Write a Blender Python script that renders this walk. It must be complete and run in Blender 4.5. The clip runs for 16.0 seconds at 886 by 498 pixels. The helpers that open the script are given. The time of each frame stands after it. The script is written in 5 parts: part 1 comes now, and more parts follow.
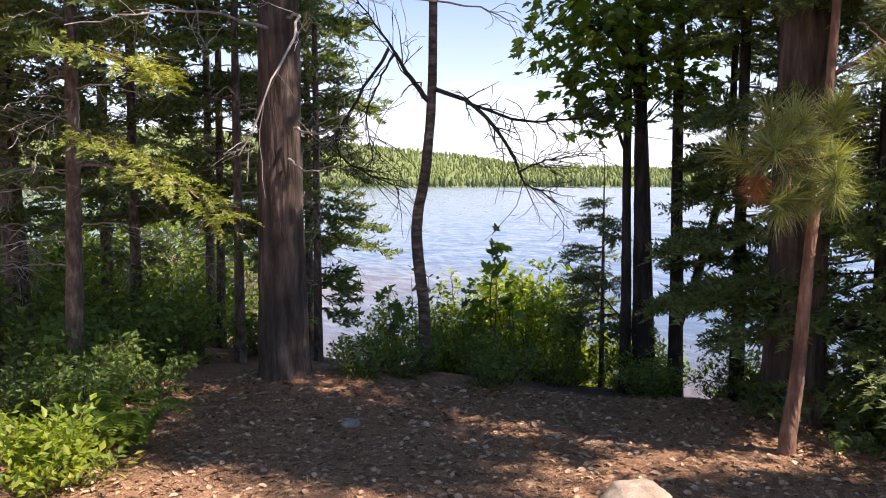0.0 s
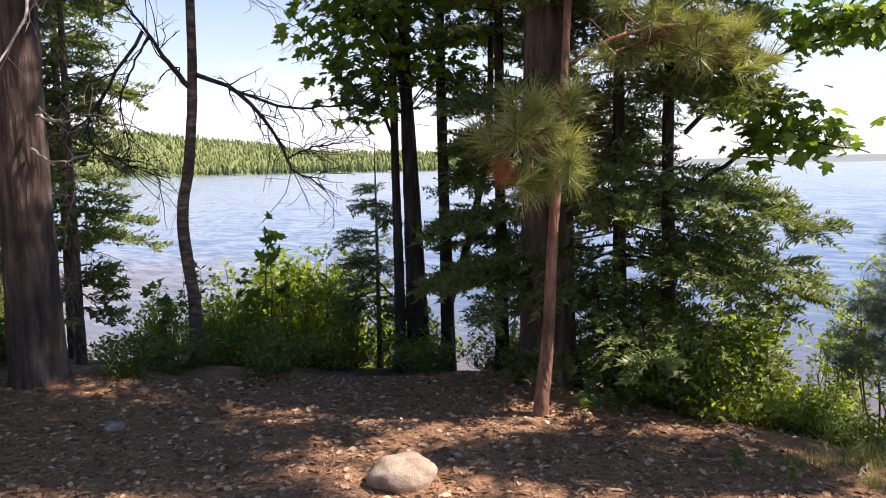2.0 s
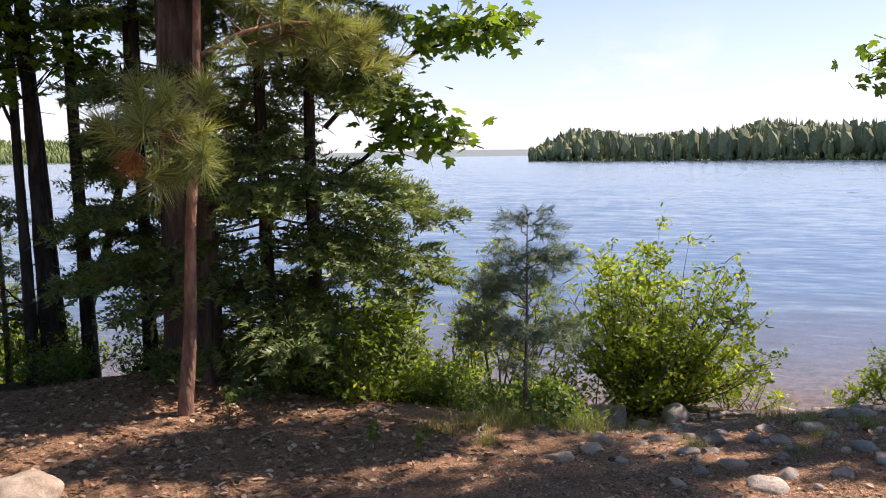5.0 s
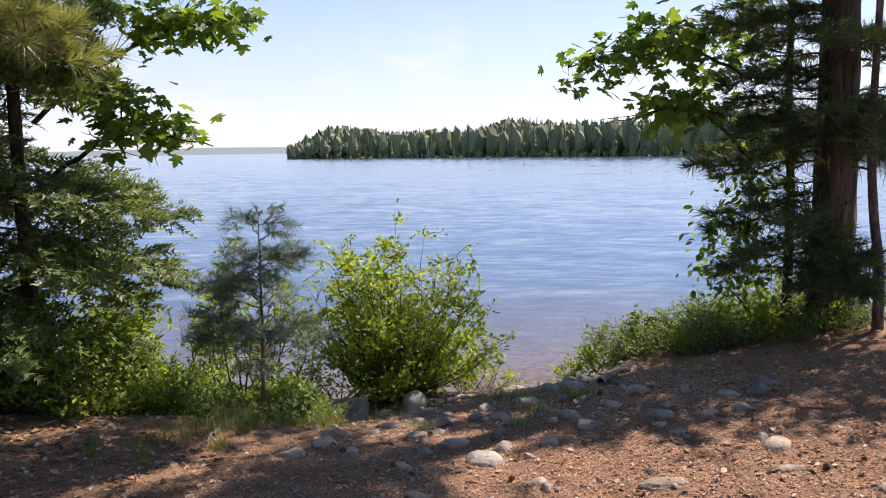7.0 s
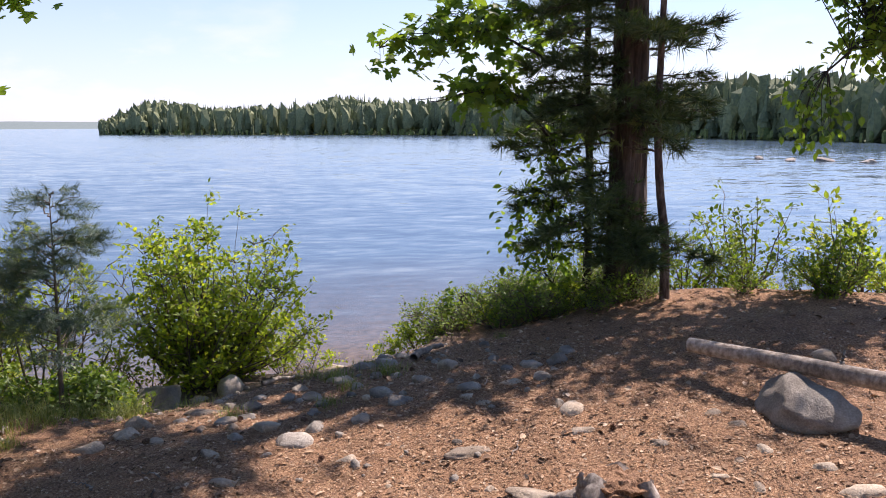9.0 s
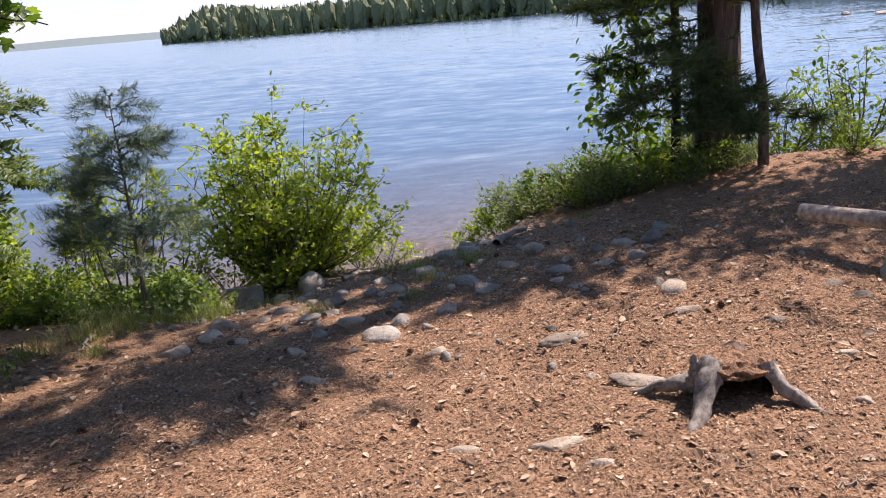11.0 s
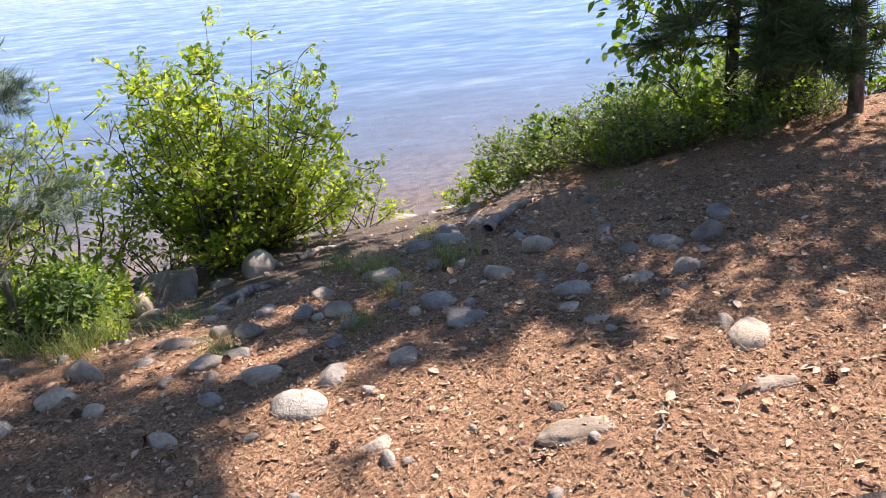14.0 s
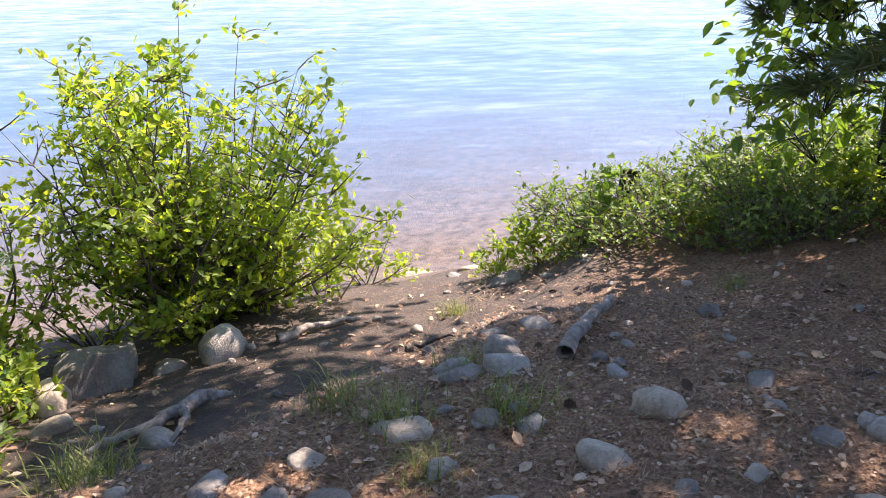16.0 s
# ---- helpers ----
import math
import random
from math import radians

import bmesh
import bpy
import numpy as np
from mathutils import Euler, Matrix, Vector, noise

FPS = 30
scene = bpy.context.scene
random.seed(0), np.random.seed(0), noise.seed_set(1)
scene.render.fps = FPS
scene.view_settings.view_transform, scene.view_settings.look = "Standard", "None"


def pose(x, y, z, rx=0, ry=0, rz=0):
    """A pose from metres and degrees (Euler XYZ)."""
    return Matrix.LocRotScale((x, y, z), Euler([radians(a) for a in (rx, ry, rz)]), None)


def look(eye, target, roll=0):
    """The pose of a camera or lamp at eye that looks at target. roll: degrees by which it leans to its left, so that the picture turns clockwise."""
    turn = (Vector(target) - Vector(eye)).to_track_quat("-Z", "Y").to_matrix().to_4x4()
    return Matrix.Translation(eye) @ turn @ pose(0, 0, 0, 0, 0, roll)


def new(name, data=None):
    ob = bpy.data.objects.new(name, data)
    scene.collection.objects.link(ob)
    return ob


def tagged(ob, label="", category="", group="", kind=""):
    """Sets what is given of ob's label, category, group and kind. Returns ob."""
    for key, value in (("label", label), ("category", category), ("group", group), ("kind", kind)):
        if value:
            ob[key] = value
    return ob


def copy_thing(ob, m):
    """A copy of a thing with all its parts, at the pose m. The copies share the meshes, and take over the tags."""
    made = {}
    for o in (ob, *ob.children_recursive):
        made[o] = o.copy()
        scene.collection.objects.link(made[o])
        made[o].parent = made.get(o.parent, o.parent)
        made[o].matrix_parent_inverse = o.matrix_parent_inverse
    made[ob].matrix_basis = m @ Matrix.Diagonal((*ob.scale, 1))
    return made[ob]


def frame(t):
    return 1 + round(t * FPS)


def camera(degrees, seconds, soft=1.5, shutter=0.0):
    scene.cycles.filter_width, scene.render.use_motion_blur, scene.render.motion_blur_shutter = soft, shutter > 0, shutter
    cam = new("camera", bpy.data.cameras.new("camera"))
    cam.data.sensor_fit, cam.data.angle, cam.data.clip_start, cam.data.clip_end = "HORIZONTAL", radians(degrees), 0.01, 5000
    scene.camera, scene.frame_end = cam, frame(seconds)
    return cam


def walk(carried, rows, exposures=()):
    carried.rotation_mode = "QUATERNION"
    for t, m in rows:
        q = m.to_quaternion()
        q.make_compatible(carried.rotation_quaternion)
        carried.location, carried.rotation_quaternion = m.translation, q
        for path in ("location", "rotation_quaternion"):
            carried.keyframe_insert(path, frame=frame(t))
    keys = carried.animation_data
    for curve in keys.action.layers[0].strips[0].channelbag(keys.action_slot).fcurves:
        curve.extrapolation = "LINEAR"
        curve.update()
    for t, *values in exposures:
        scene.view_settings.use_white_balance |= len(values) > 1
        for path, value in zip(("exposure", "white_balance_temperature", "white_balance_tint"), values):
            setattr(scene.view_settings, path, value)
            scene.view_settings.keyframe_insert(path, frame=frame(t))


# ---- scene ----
cam = camera(56.9, 16.0, 1.0)
PATH = [
    (0, (0.306, 0.083, 1.742), (0.219, 2.075, 1.585), 0.0),
    (0.5, (0.344, 0.062, 1.744), (0.362, 2.056, 1.582), -0.3),
    (1, (0.386, 0.041, 1.739), (0.514, 2.03, 1.566), -0.4),
    (1.5, (0.429, 0.031, 1.739), (0.7, 2.003, 1.544), -0.8),
    (2, (0.465, 0.003, 1.745), (0.884, 1.949, 1.549), -1.1),
    (2.5, (0.516, -0.046, 1.758), (1.095, 1.858, 1.559), -1.3),
    (3, (0.558, -0.079, 1.75), (1.282, 1.775, 1.551), -1.5),
    (3.5, (0.571, -0.089, 1.749), (1.413, 1.713, 1.544), -1.4),
    (6, (0.684, -0.238, 1.741), (2.009, 1.241, 1.507), -0.8),
    (6.5, (0.711, -0.3, 1.751), (2.144, 1.075, 1.514), -1.0),
    (7, (0.768, -0.322, 1.741), (2.322, 0.914, 1.501), -0.9),
    (7.5, (0.794, -0.34, 1.736), (2.406, 0.819, 1.493), -0.7),
    (8, (0.807, -0.365, 1.739), (2.484, 0.696, 1.487), -0.3),
    (8.5, (0.823, -0.417, 1.747), (2.566, 0.528, 1.485), -0.2),
    (9, (0.819, -0.442, 1.753), (2.588, 0.442, 1.457), -0.2),
    (9.5, (0.828, -0.425, 1.73), (2.574, 0.488, 1.389), -1.0),
    (10, (0.878, -0.389, 1.684), (2.539, 0.636, 1.246), -4.1),
    (10.2, (0.894, -0.363, 1.67), (2.545, 0.659, 1.188), -4.3),
    (12.3, (1.585, 0.055, 1.619), (3.208, 1.05, 1.005), -6.0),
    (12.5, (1.674, 0.108, 1.608), (3.302, 1.079, 0.969), -6.2),
    (13, (1.954, 0.21, 1.587), (3.58, 1.172, 0.93), -5.8),
    (13.5, (2.274, 0.273, 1.591), (3.831, 1.317, 0.894), -5.8),
    (14, (2.612, 0.397, 1.553), (4.151, 1.434, 0.809), -5.9),
    (14.5, (2.972, 0.562, 1.496), (4.457, 1.608, 0.659), -7.8),
    (15, (3.317, 0.785, 1.473), (4.718, 1.918, 0.605), -8.6),
    (15.5, (3.542, 1.072, 1.422), (5.072, 2.121, 0.675), -5.3),
    (16, (3.768, 1.421, 1.373), (5.333, 2.443, 0.661), -1.5),
]
EXPOSURES = [(0, 1.08, 6900, 26), (3.5, 0.9, 7000, 27), (7, 0.72, 6650, 25), (9.5, 0.72, 6550, 25), (12.5, 0.74, 6550, 24), (13, 0.74, 6500, 24), (13.5, 0.82, 6500, 24), (14, 1.25, 6500, 22), (15, 1.42, 6550, 23), (16, 1.68, 6650, 24)]
walk(cam, [(t, look(eye, target, roll)) for t, eye, target, roll in PATH], EXPOSURES)

# ---- light ----
SUN_AZ, SUN_EL = radians(107), radians(52)
sun_way = Vector((math.sin(SUN_AZ) * math.cos(SUN_EL), math.cos(SUN_AZ) * math.cos(SUN_EL), math.sin(SUN_EL)))
world = bpy.data.worlds.new("sky")
world.use_nodes = True
scene.world = world
wn, wl = world.node_tree.nodes, world.node_tree.links
sky = wn.new("ShaderNodeTexSky")
sky.sky_type, sky.sun_disc, sky.sun_elevation, sky.sun_rotation = "NISHITA", False, SUN_EL, SUN_AZ
sky.air_density, sky.dust_density, sky.ozone_density = 1.0, 0.0, 2.0
background = wn["Background"]
background.inputs["Strength"].default_value = 0.10
# thin fair-weather clouds low over the far shore
geo = wn.new("ShaderNodeTexCoord")
split = wn.new("ShaderNodeSeparateXYZ")
wl.new(geo.outputs["Generated"], split.inputs[0])
stretch = wn.new("ShaderNodeMapping")
stretch.inputs["Scale"].default_value = (4.0, 4.0, 11.0)
wl.new(geo.outputs["Generated"], stretch.inputs[0])
puff = wn.new("ShaderNodeTexNoise")
puff.inputs["Scale"].default_value, puff.inputs["Detail"].default_value, puff.inputs["Roughness"].default_value = 2.2, 7, 0.55
wl.new(stretch.outputs[0], puff.inputs["Vector"])
puff_ramp = wn.new("ShaderNodeMapRange")
puff_ramp.inputs[1].default_value, puff_ramp.inputs[2].default_value = 0.5, 0.72
wl.new(puff.outputs[0], puff_ramp.inputs[0])
low = wn.new("ShaderNodeMapRange")
low.inputs[1].default_value, low.inputs[2].default_value = 0.17, 0.02
wl.new(split.outputs[2], low.inputs[0])
cover = wn.new("ShaderNodeMath")
cover.operation = "MULTIPLY"
wl.new(puff_ramp.outputs[0], cover.inputs[0])
wl.new(low.outputs[0], cover.inputs[1])
cloudy = wn.new("ShaderNodeMixRGB")
cloudy.inputs[2].default_value = (6.2, 6.6, 7.4, 1)
wl.new(cover.outputs[0], cloudy.inputs[0])
wl.new(sky.outputs[0], cloudy.inputs[1])
# white summer haze down at the horizon
haze = wn.new("ShaderNodeMapRange")
haze.inputs[1].default_value, haze.inputs[2].default_value, haze.inputs[4].default_value = 0.24, -0.02, 0.75
wl.new(split.outputs[2], haze.inputs[0])
hazy = wn.new("ShaderNodeMixRGB")
hazy.inputs[2].default_value = (4.4, 5.25, 7.0, 1)
wl.new(haze.outputs[0], hazy.inputs[0])
wl.new(sky.outputs[0], hazy.inputs[1])
wl.new(hazy.outputs[0], cloudy.inputs[1])
wl.new(cloudy.outputs[0], background.inputs["Color"])

sun = new("sun", bpy.data.lights.new("sun", "SUN"))
sun.data.energy, sun.data.angle, sun.data.color = 5.0, radians(0.53), (1.0, 0.93, 0.82)
sun.matrix_world = look(sun_way * 100, (0, 0, 0))

# ---- materials ----
def material(name):
    mat = bpy.data.materials.new(name)
    mat.use_nodes = True
    n = mat.node_tree.nodes
    return mat, n, mat.node_tree.links, n["Principled BSDF"]


def ramp_node(n, stops):
    r = n.new("ShaderNodeValToRGB")
    e = r.color_ramp.elements
    while len(e) < len(stops):
        e.new(0.5)
    for el, (p, c) in zip(e, stops):
        el.position, el.color = p, (*c, 1)
    return r


def noise_node(n, l, scale, detail=5, rough=0.55, vector=None):
    t = n.new("ShaderNodeTexNoise")
    t.inputs["Scale"].default_value, t.inputs["Detail"].default_value, t.inputs["Roughness"].default_value = scale, detail, rough
    if vector is not None:
        l.new(vector, t.inputs["Vector"])
    return t


def position_node(n, l, scale=(1, 1, 1), kind="Object"):
    c = n.new("ShaderNodeTexCoord")
    m = n.new("ShaderNodeMapping")
    m.inputs["Scale"].default_value = scale
    l.new(c.outputs[kind], m.inputs[0])
    return m.outputs[0]


def mix_node(n, l, fac, a, b, mode="MIX"):
    m = n.new("ShaderNodeMixRGB")
    m.blend_type = mode
    for sock, v in ((m.inputs[0], fac), (m.inputs[1], a), (m.inputs[2], b)):
        if isinstance(v, (int, float)):
            sock.default_value = v
        elif isinstance(v, tuple):
            sock.default_value = (*v, 1)
        else:
            l.new(v, sock)
    return m.outputs[0]


def bump_node(n, l, height, strength, distance, bsdf):
    b = n.new("ShaderNodeBump")
    b.inputs["Strength"].default_value, b.inputs["Distance"].default_value = strength, distance
    l.new(height, b.inputs["Height"])
    l.new(b.outputs[0], bsdf.inputs["Normal"])
    return b


def bark_material(name, dark, mid, light, stretch=0.18, scale=14, relief=0.02, cracked=1.4):
    mat, n, l, b = material(name)
    p = position_node(n, l, (1, 1, stretch))
    fine, coarse = noise_node(n, l, scale, 8, 0.62, p), noise_node(n, l, 2.3, 3, 0.5, position_node(n, l))
    cells = n.new("ShaderNodeTexVoronoi")
    cells.feature, cells.inputs["Scale"].default_value = "DISTANCE_TO_EDGE", scale * 1.1
    l.new(p, cells.inputs["Vector"])
    r = ramp_node(n, [(0.28, dark), (0.5, mid), (0.72, light)])
    l.new(fine.outputs[0], r.inputs[0])
    patch = ramp_node(n, [(0.35, (0.55, 0.55, 0.55)), (0.7, (1.25, 1.2, 1.15))])
    l.new(coarse.outputs[0], patch.inputs[0])
    l.new(mix_node(n, l, 1.0, r.outputs[0], patch.outputs[0], "MULTIPLY"), b.inputs["Base Color"])
    both = n.new("ShaderNodeMath")
    both.operation = "MULTIPLY_ADD"
    both.inputs[1].default_value = cracked
    l.new(cells.outputs["Distance"], both.inputs[0])
    l.new(fine.outputs[0], both.inputs[2])
    b.inputs["Roughness"].default_value = 0.9
    bump_node(n, l, both.outputs[0], 1.0, relief, b)
    return mat


def leaf_material(name, dark, light, glow=0.4, rough=0.5, third=None):
    """Thin leaves: each leaf of its own tone, daylight passes through them."""
    mat, n, l, b = material(name)
    g = n.new("ShaderNodeNewGeometry")
    stops = [(0.0, dark), (0.75, light)] + ([(0.93, light), (1.0, third)] if third else [])
    r = ramp_node(n, stops)
    l.new(g.outputs["Random Per Island"], r.inputs[0])
    v = noise_node(n, l, 1.7, 2, 0.5, position_node(n, l))
    t = ramp_node(n, [(0.3, (0.7, 0.75, 0.7)), (0.7, (1.2, 1.15, 1.0))])
    l.new(v.outputs[0], t.inputs[0])
    col = mix_node(n, l, 1.0, r.outputs[0], t.outputs[0], "MULTIPLY")
    l.new(col, b.inputs["Base Color"])
    b.inputs["Roughness"].default_value = rough
    tr = n.new("ShaderNodeBsdfTranslucent")
    l.new(mix_node(n, l, 1.0, col, (1.5, 1.45, 0.55), "MULTIPLY"), tr.inputs["Color"])
    ms = n.new("ShaderNodeMixShader")
    ms.inputs[0].default_value = glow
    l.new(b.outputs[0], ms.inputs[1])
    l.new(tr.outputs[0], ms.inputs[2])
    l.new(ms.outputs[0], n["Material Output"].inputs["Surface"])
    return mat


def stone_material(name, base, pale, dark):
    mat, n, l, b = material(name)
    p = position_node(n, l)
    info = n.new("ShaderNodeObjectInfo")
    add = n.new("ShaderNodeVectorMath")
    add.operation = "MULTIPLY_ADD"
    add.inputs[1].default_value = (1, 1, 1)
    l.new(p, add.inputs[0])
    l.new(info.outputs["Random"], add.inputs[2])
    big, fine = noise_node(n, l, 5, 6, 0.6, add.outputs[0]), noise_node(n, l, 90, 4, 0.7, add.outputs[0])
    r = ramp_node(n, [(0.3, dark), (0.5, base), (0.68, pale)])
    l.new(big.outputs[0], r.inputs[0])
    s = ramp_node(n, [(0.3, (0.6, 0.6, 0.6)), (0.65, (1.2, 1.2, 1.2))])
    l.new(fine.outputs[0], s.inputs[0])
    tone = ramp_node(n, [(0.0, (0.72, 0.69, 0.66)), (1.0, (1.25, 1.2, 1.12))])
    l.new(info.outputs["Random"], tone.inputs[0])
    col = mix_node(n, l, 1.0, mix_node(n, l, 0.7, r.outputs[0], s.outputs[0], "MULTIPLY"), tone.outputs[0], "MULTIPLY")
    l.new(col, b.inputs["Base Color"])
    b.inputs["Roughness"].default_value = 0.85
    sumh = n.new("ShaderNodeMath")
    sumh.operation = "MULTIPLY_ADD"
    sumh.inputs[1].default_value = 0.25
    l.new(fine.outputs[0], sumh.inputs[0])
    l.new(big.outputs[0], sumh.inputs[2])
    bump_node(n, l, sumh.outputs[0], 0.8, 0.03, b)
    return mat


def island_material(name, stops, rough=0.85):
    """Loose litter: every piece takes one tone of the range."""
    mat, n, l, b = material(name)
    g = n.new("ShaderNodeNewGeometry")
    r = ramp_node(n, stops)
    l.new(g.outputs["Random Per Island"], r.inputs[0])
    v = noise_node(n, l, 60, 3, 0.6, position_node(n, l))
    t = ramp_node(n, [(0.3, (0.75, 0.75, 0.75)), (0.7, (1.15, 1.15, 1.15))])
    l.new(v.outputs[0], t.inputs[0])
    l.new(mix_node(n, l, 1.0, r.outputs[0], t.outputs[0], "MULTIPLY"), b.inputs["Base Color"])
    b.inputs["Roughness"].default_value = rough
    return mat


def ground_material():
    mat, n, l, b = material("needle_litter")
    p = position_node(n, l)
    big, mid, fine = noise_node(n, l, 0.55, 4, 0.55, p), noise_node(n, l, 5, 6, 0.65, p), noise_node(n, l, 70, 6, 0.75, p)
    chips = n.new("ShaderNodeTexVoronoi")
    chips.inputs["Scale"].default_value = 55
    l.new(p, chips.inputs["Vector"])
    r = ramp_node(n, [(0.28, (0.05, 0.028, 0.017)), (0.43, (0.21, 0.12, 0.068)), (0.57, (0.42, 0.27, 0.165)), (0.75, (0.62, 0.46, 0.32))])
    l.new(fine.outputs[0], r.inputs[0])
    rm = ramp_node(n, [(0.3, (0.62, 0.55, 0.52)), (0.7, (1.2, 1.1, 1.0))])
    l.new(mid.outputs[0], rm.inputs[0])
    litter = mix_node(n, l, 1.0, r.outputs[0], rm.outputs[0], "MULTIPLY")
    litter = mix_node(n, l, 0.3, litter, mix_node(n, l, chips.outputs["Distance"], (0.9, 0.85, 0.8), (0.1, 0.08, 0.07)), "SOFT_LIGHT")
    soil = mix_node(n, l, 1.0, mix_node(n, l, r.outputs[0], (0.045, 0.036, 0.03), (0.30, 0.245, 0.20)), rm.outputs[0], "MULTIPLY")
    xyz = n.new("ShaderNodeSeparateXYZ")
    l.new(p, xyz.inputs[0])
    # trodden grey soil where the bank falls to the water, then sand and stones under it
    low = n.new("ShaderNodeMapRange")
    low.inputs[1].default_value, low.inputs[2].default_value = -0.05, -0.22
    l.new(xyz.outputs[2], low.inputs[0])
    col = mix_node(n, l, low.outputs[0], litter, soil)
    sandy = n.new("ShaderNodeMapRange")
    sandy.inputs[1].default_value, sandy.inputs[2].default_value = -0.9, -1.02
    l.new(xyz.outputs[2], sandy.inputs[0])
    pebble = noise_node(n, l, 9, 6, 0.7, p)
    ps = ramp_node(n, [(0.35, (0.10, 0.075, 0.058)), (0.65, (0.27, 0.20, 0.16))])
    l.new(pebble.outputs[0], ps.inputs[0])
    col = mix_node(n, l, sandy.outputs[0], col, ps.outputs[0])
    # deep bed painted blue to stand in for light scattered in the water
    deep = n.new("ShaderNodeMapRange")
    deep.inputs[1].default_value, deep.inputs[2].default_value = -1.1, -2.4
    l.new(xyz.outputs[2], deep.inputs[0])
    col = mix_node(n, l, deep.outputs[0], col, (0.085, 0.15, 0.26))
    l.new(col, b.inputs["Base Color"])
    b.inputs["Roughness"].default_value = 0.95
    s = n.new("ShaderNodeMath")
    s.operation = "ADD"
    l.new(fine.outputs[0], s.inputs[0])
    half = n.new("ShaderNodeMath")
    half.operation = "MULTIPLY"
    half.inputs[1].default_value = 0.35
    l.new(chips.outputs["Distance"], half.inputs[0])
    l.new(half.outputs[0], s.inputs[1])
    bump_node(n, l, s.outputs[0], 0.9, 0.015, b)
    return mat


def water_material():
    """Clear lake water; wavelets of three sizes tilt its surface."""
    mat, n, l, b = material("lake_water")
    b.inputs["Base Color"].default_value = (0.82, 0.91, 0.97, 1)
    b.inputs["Transmission Weight"].default_value, b.inputs["IOR"].default_value = 1.0, 1.333
    b.inputs["Roughness"].default_value = 0.07
    p = position_node(n, l)
    turn = n.new("ShaderNodeMapping")
    turn.inputs["Rotation"].default_value, turn.inputs["Scale"].default_value = (0, 0, radians(-35)), (1.0, 1.0, 1)
    l.new(p, turn.inputs[0])
    long = n.new("ShaderNodeMapping")
    long.inputs["Scale"].default_value = (1.0, 0.34, 1)
    l.new(turn.outputs[0], long.inputs[0])
    total = None
    for scale, slope in ((0.3, 0.05), (1.4, 0.16), (4.2, 0.17), (13, 0.07)):
        t = noise_node(n, l, scale, 2, 0.5, long.outputs[0])
        v = n.new("ShaderNodeVectorMath")
        v.operation = "MULTIPLY_ADD"
        v.inputs[1].default_value, v.inputs[2].default_value = (slope, slope, 0), (-slope / 2, -slope / 2, 0)
        l.new(t.outputs["Color"], v.inputs[0])
        if total is not None:
            w = n.new("ShaderNodeVectorMath")
            l.new(total, w.inputs[0])
            l.new(v.outputs[0], w.inputs[1])
            total = w.outputs[0]
        else:
            total = v.outputs[0]
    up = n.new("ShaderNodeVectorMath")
    # constant lean to the shore, added to lift reflections to higher, bluer sky
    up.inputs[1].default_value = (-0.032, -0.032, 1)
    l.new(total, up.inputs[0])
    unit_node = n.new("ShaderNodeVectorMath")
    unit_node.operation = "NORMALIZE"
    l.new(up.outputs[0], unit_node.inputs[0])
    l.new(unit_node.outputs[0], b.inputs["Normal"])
    return mat


M_GROUND, M_WATER = ground_material(), water_material()
M_PINE = bark_material("pine_bark", (0.022, 0.017, 0.014), (0.095, 0.068, 0.054), (0.23, 0.18, 0.15), 0.16, 13, 0.045)
M_REDPINE = bark_material("young_pine_bark", (0.10, 0.055, 0.038), (0.27, 0.145, 0.095), (0.42, 0.27, 0.19), 0.3, 22, 0.012)
M_MAPLE = bark_material("maple_bark", (0.014, 0.012, 0.011), (0.045, 0.038, 0.033), (0.11, 0.096, 0.085), 0.2, 18, 0.012)
M_SPRUCE = bark_material("spruce_bark", (0.04, 0.03, 0.026), (0.15, 0.11, 0.09), (0.34, 0.28, 0.24), 0.4, 24, 0.012)
M_TWIG = bark_material("dead_twig_bark", (0.20, 0.18, 0.165), (0.36, 0.33, 0.30), (0.55, 0.52, 0.48), 0.3, 30, 0.003)
M_STEM = bark_material("shrub_stem_bark", (0.05, 0.04, 0.03), (0.14, 0.11, 0.085), (0.24, 0.20, 0.16), 0.3, 30, 0.003)
M_WOOD = bark_material("weathered_wood", (0.12, 0.095, 0.08), (0.34, 0.29, 0.245), (0.56, 0.51, 0.45), 0.8, 34, 0.006, 0.0)
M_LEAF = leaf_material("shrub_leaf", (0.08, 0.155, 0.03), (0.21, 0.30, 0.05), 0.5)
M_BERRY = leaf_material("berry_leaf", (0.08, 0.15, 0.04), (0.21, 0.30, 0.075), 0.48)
# brighter copy of the shrub leaf, the sunlit look put into its colour
M_LEAF_SUN = leaf_material("sunlit_tint_leaf", (0.15, 0.25, 0.045), (0.36, 0.44, 0.075), 0.6, 0.5, (0.42, 0.40, 0.06))
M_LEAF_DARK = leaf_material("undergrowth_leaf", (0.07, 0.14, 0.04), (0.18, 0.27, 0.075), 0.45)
M_MAPLE_LEAF = leaf_material("maple_leaf", (0.07, 0.14, 0.03), (0.18, 0.28, 0.05), 0.55)
M_NEEDLE = leaf_material("long_pine_needle", (0.16, 0.21, 0.075), (0.38, 0.42, 0.19), 0.3, 0.4)
M_NEEDLE_DEAD = leaf_material("dead_pine_needle", (0.28, 0.11, 0.04), (0.45, 0.2, 0.08), 0.2, 0.5)
M_NEEDLE_DARK = leaf_material("pine_needle", (0.04, 0.07, 0.03), (0.10, 0.145, 0.06), 0.2, 0.5)
M_SPRUCE_NEEDLE = leaf_material("spruce_needle", (0.065, 0.11, 0.045), (0.19, 0.25, 0.09), 0.35, 0.5)
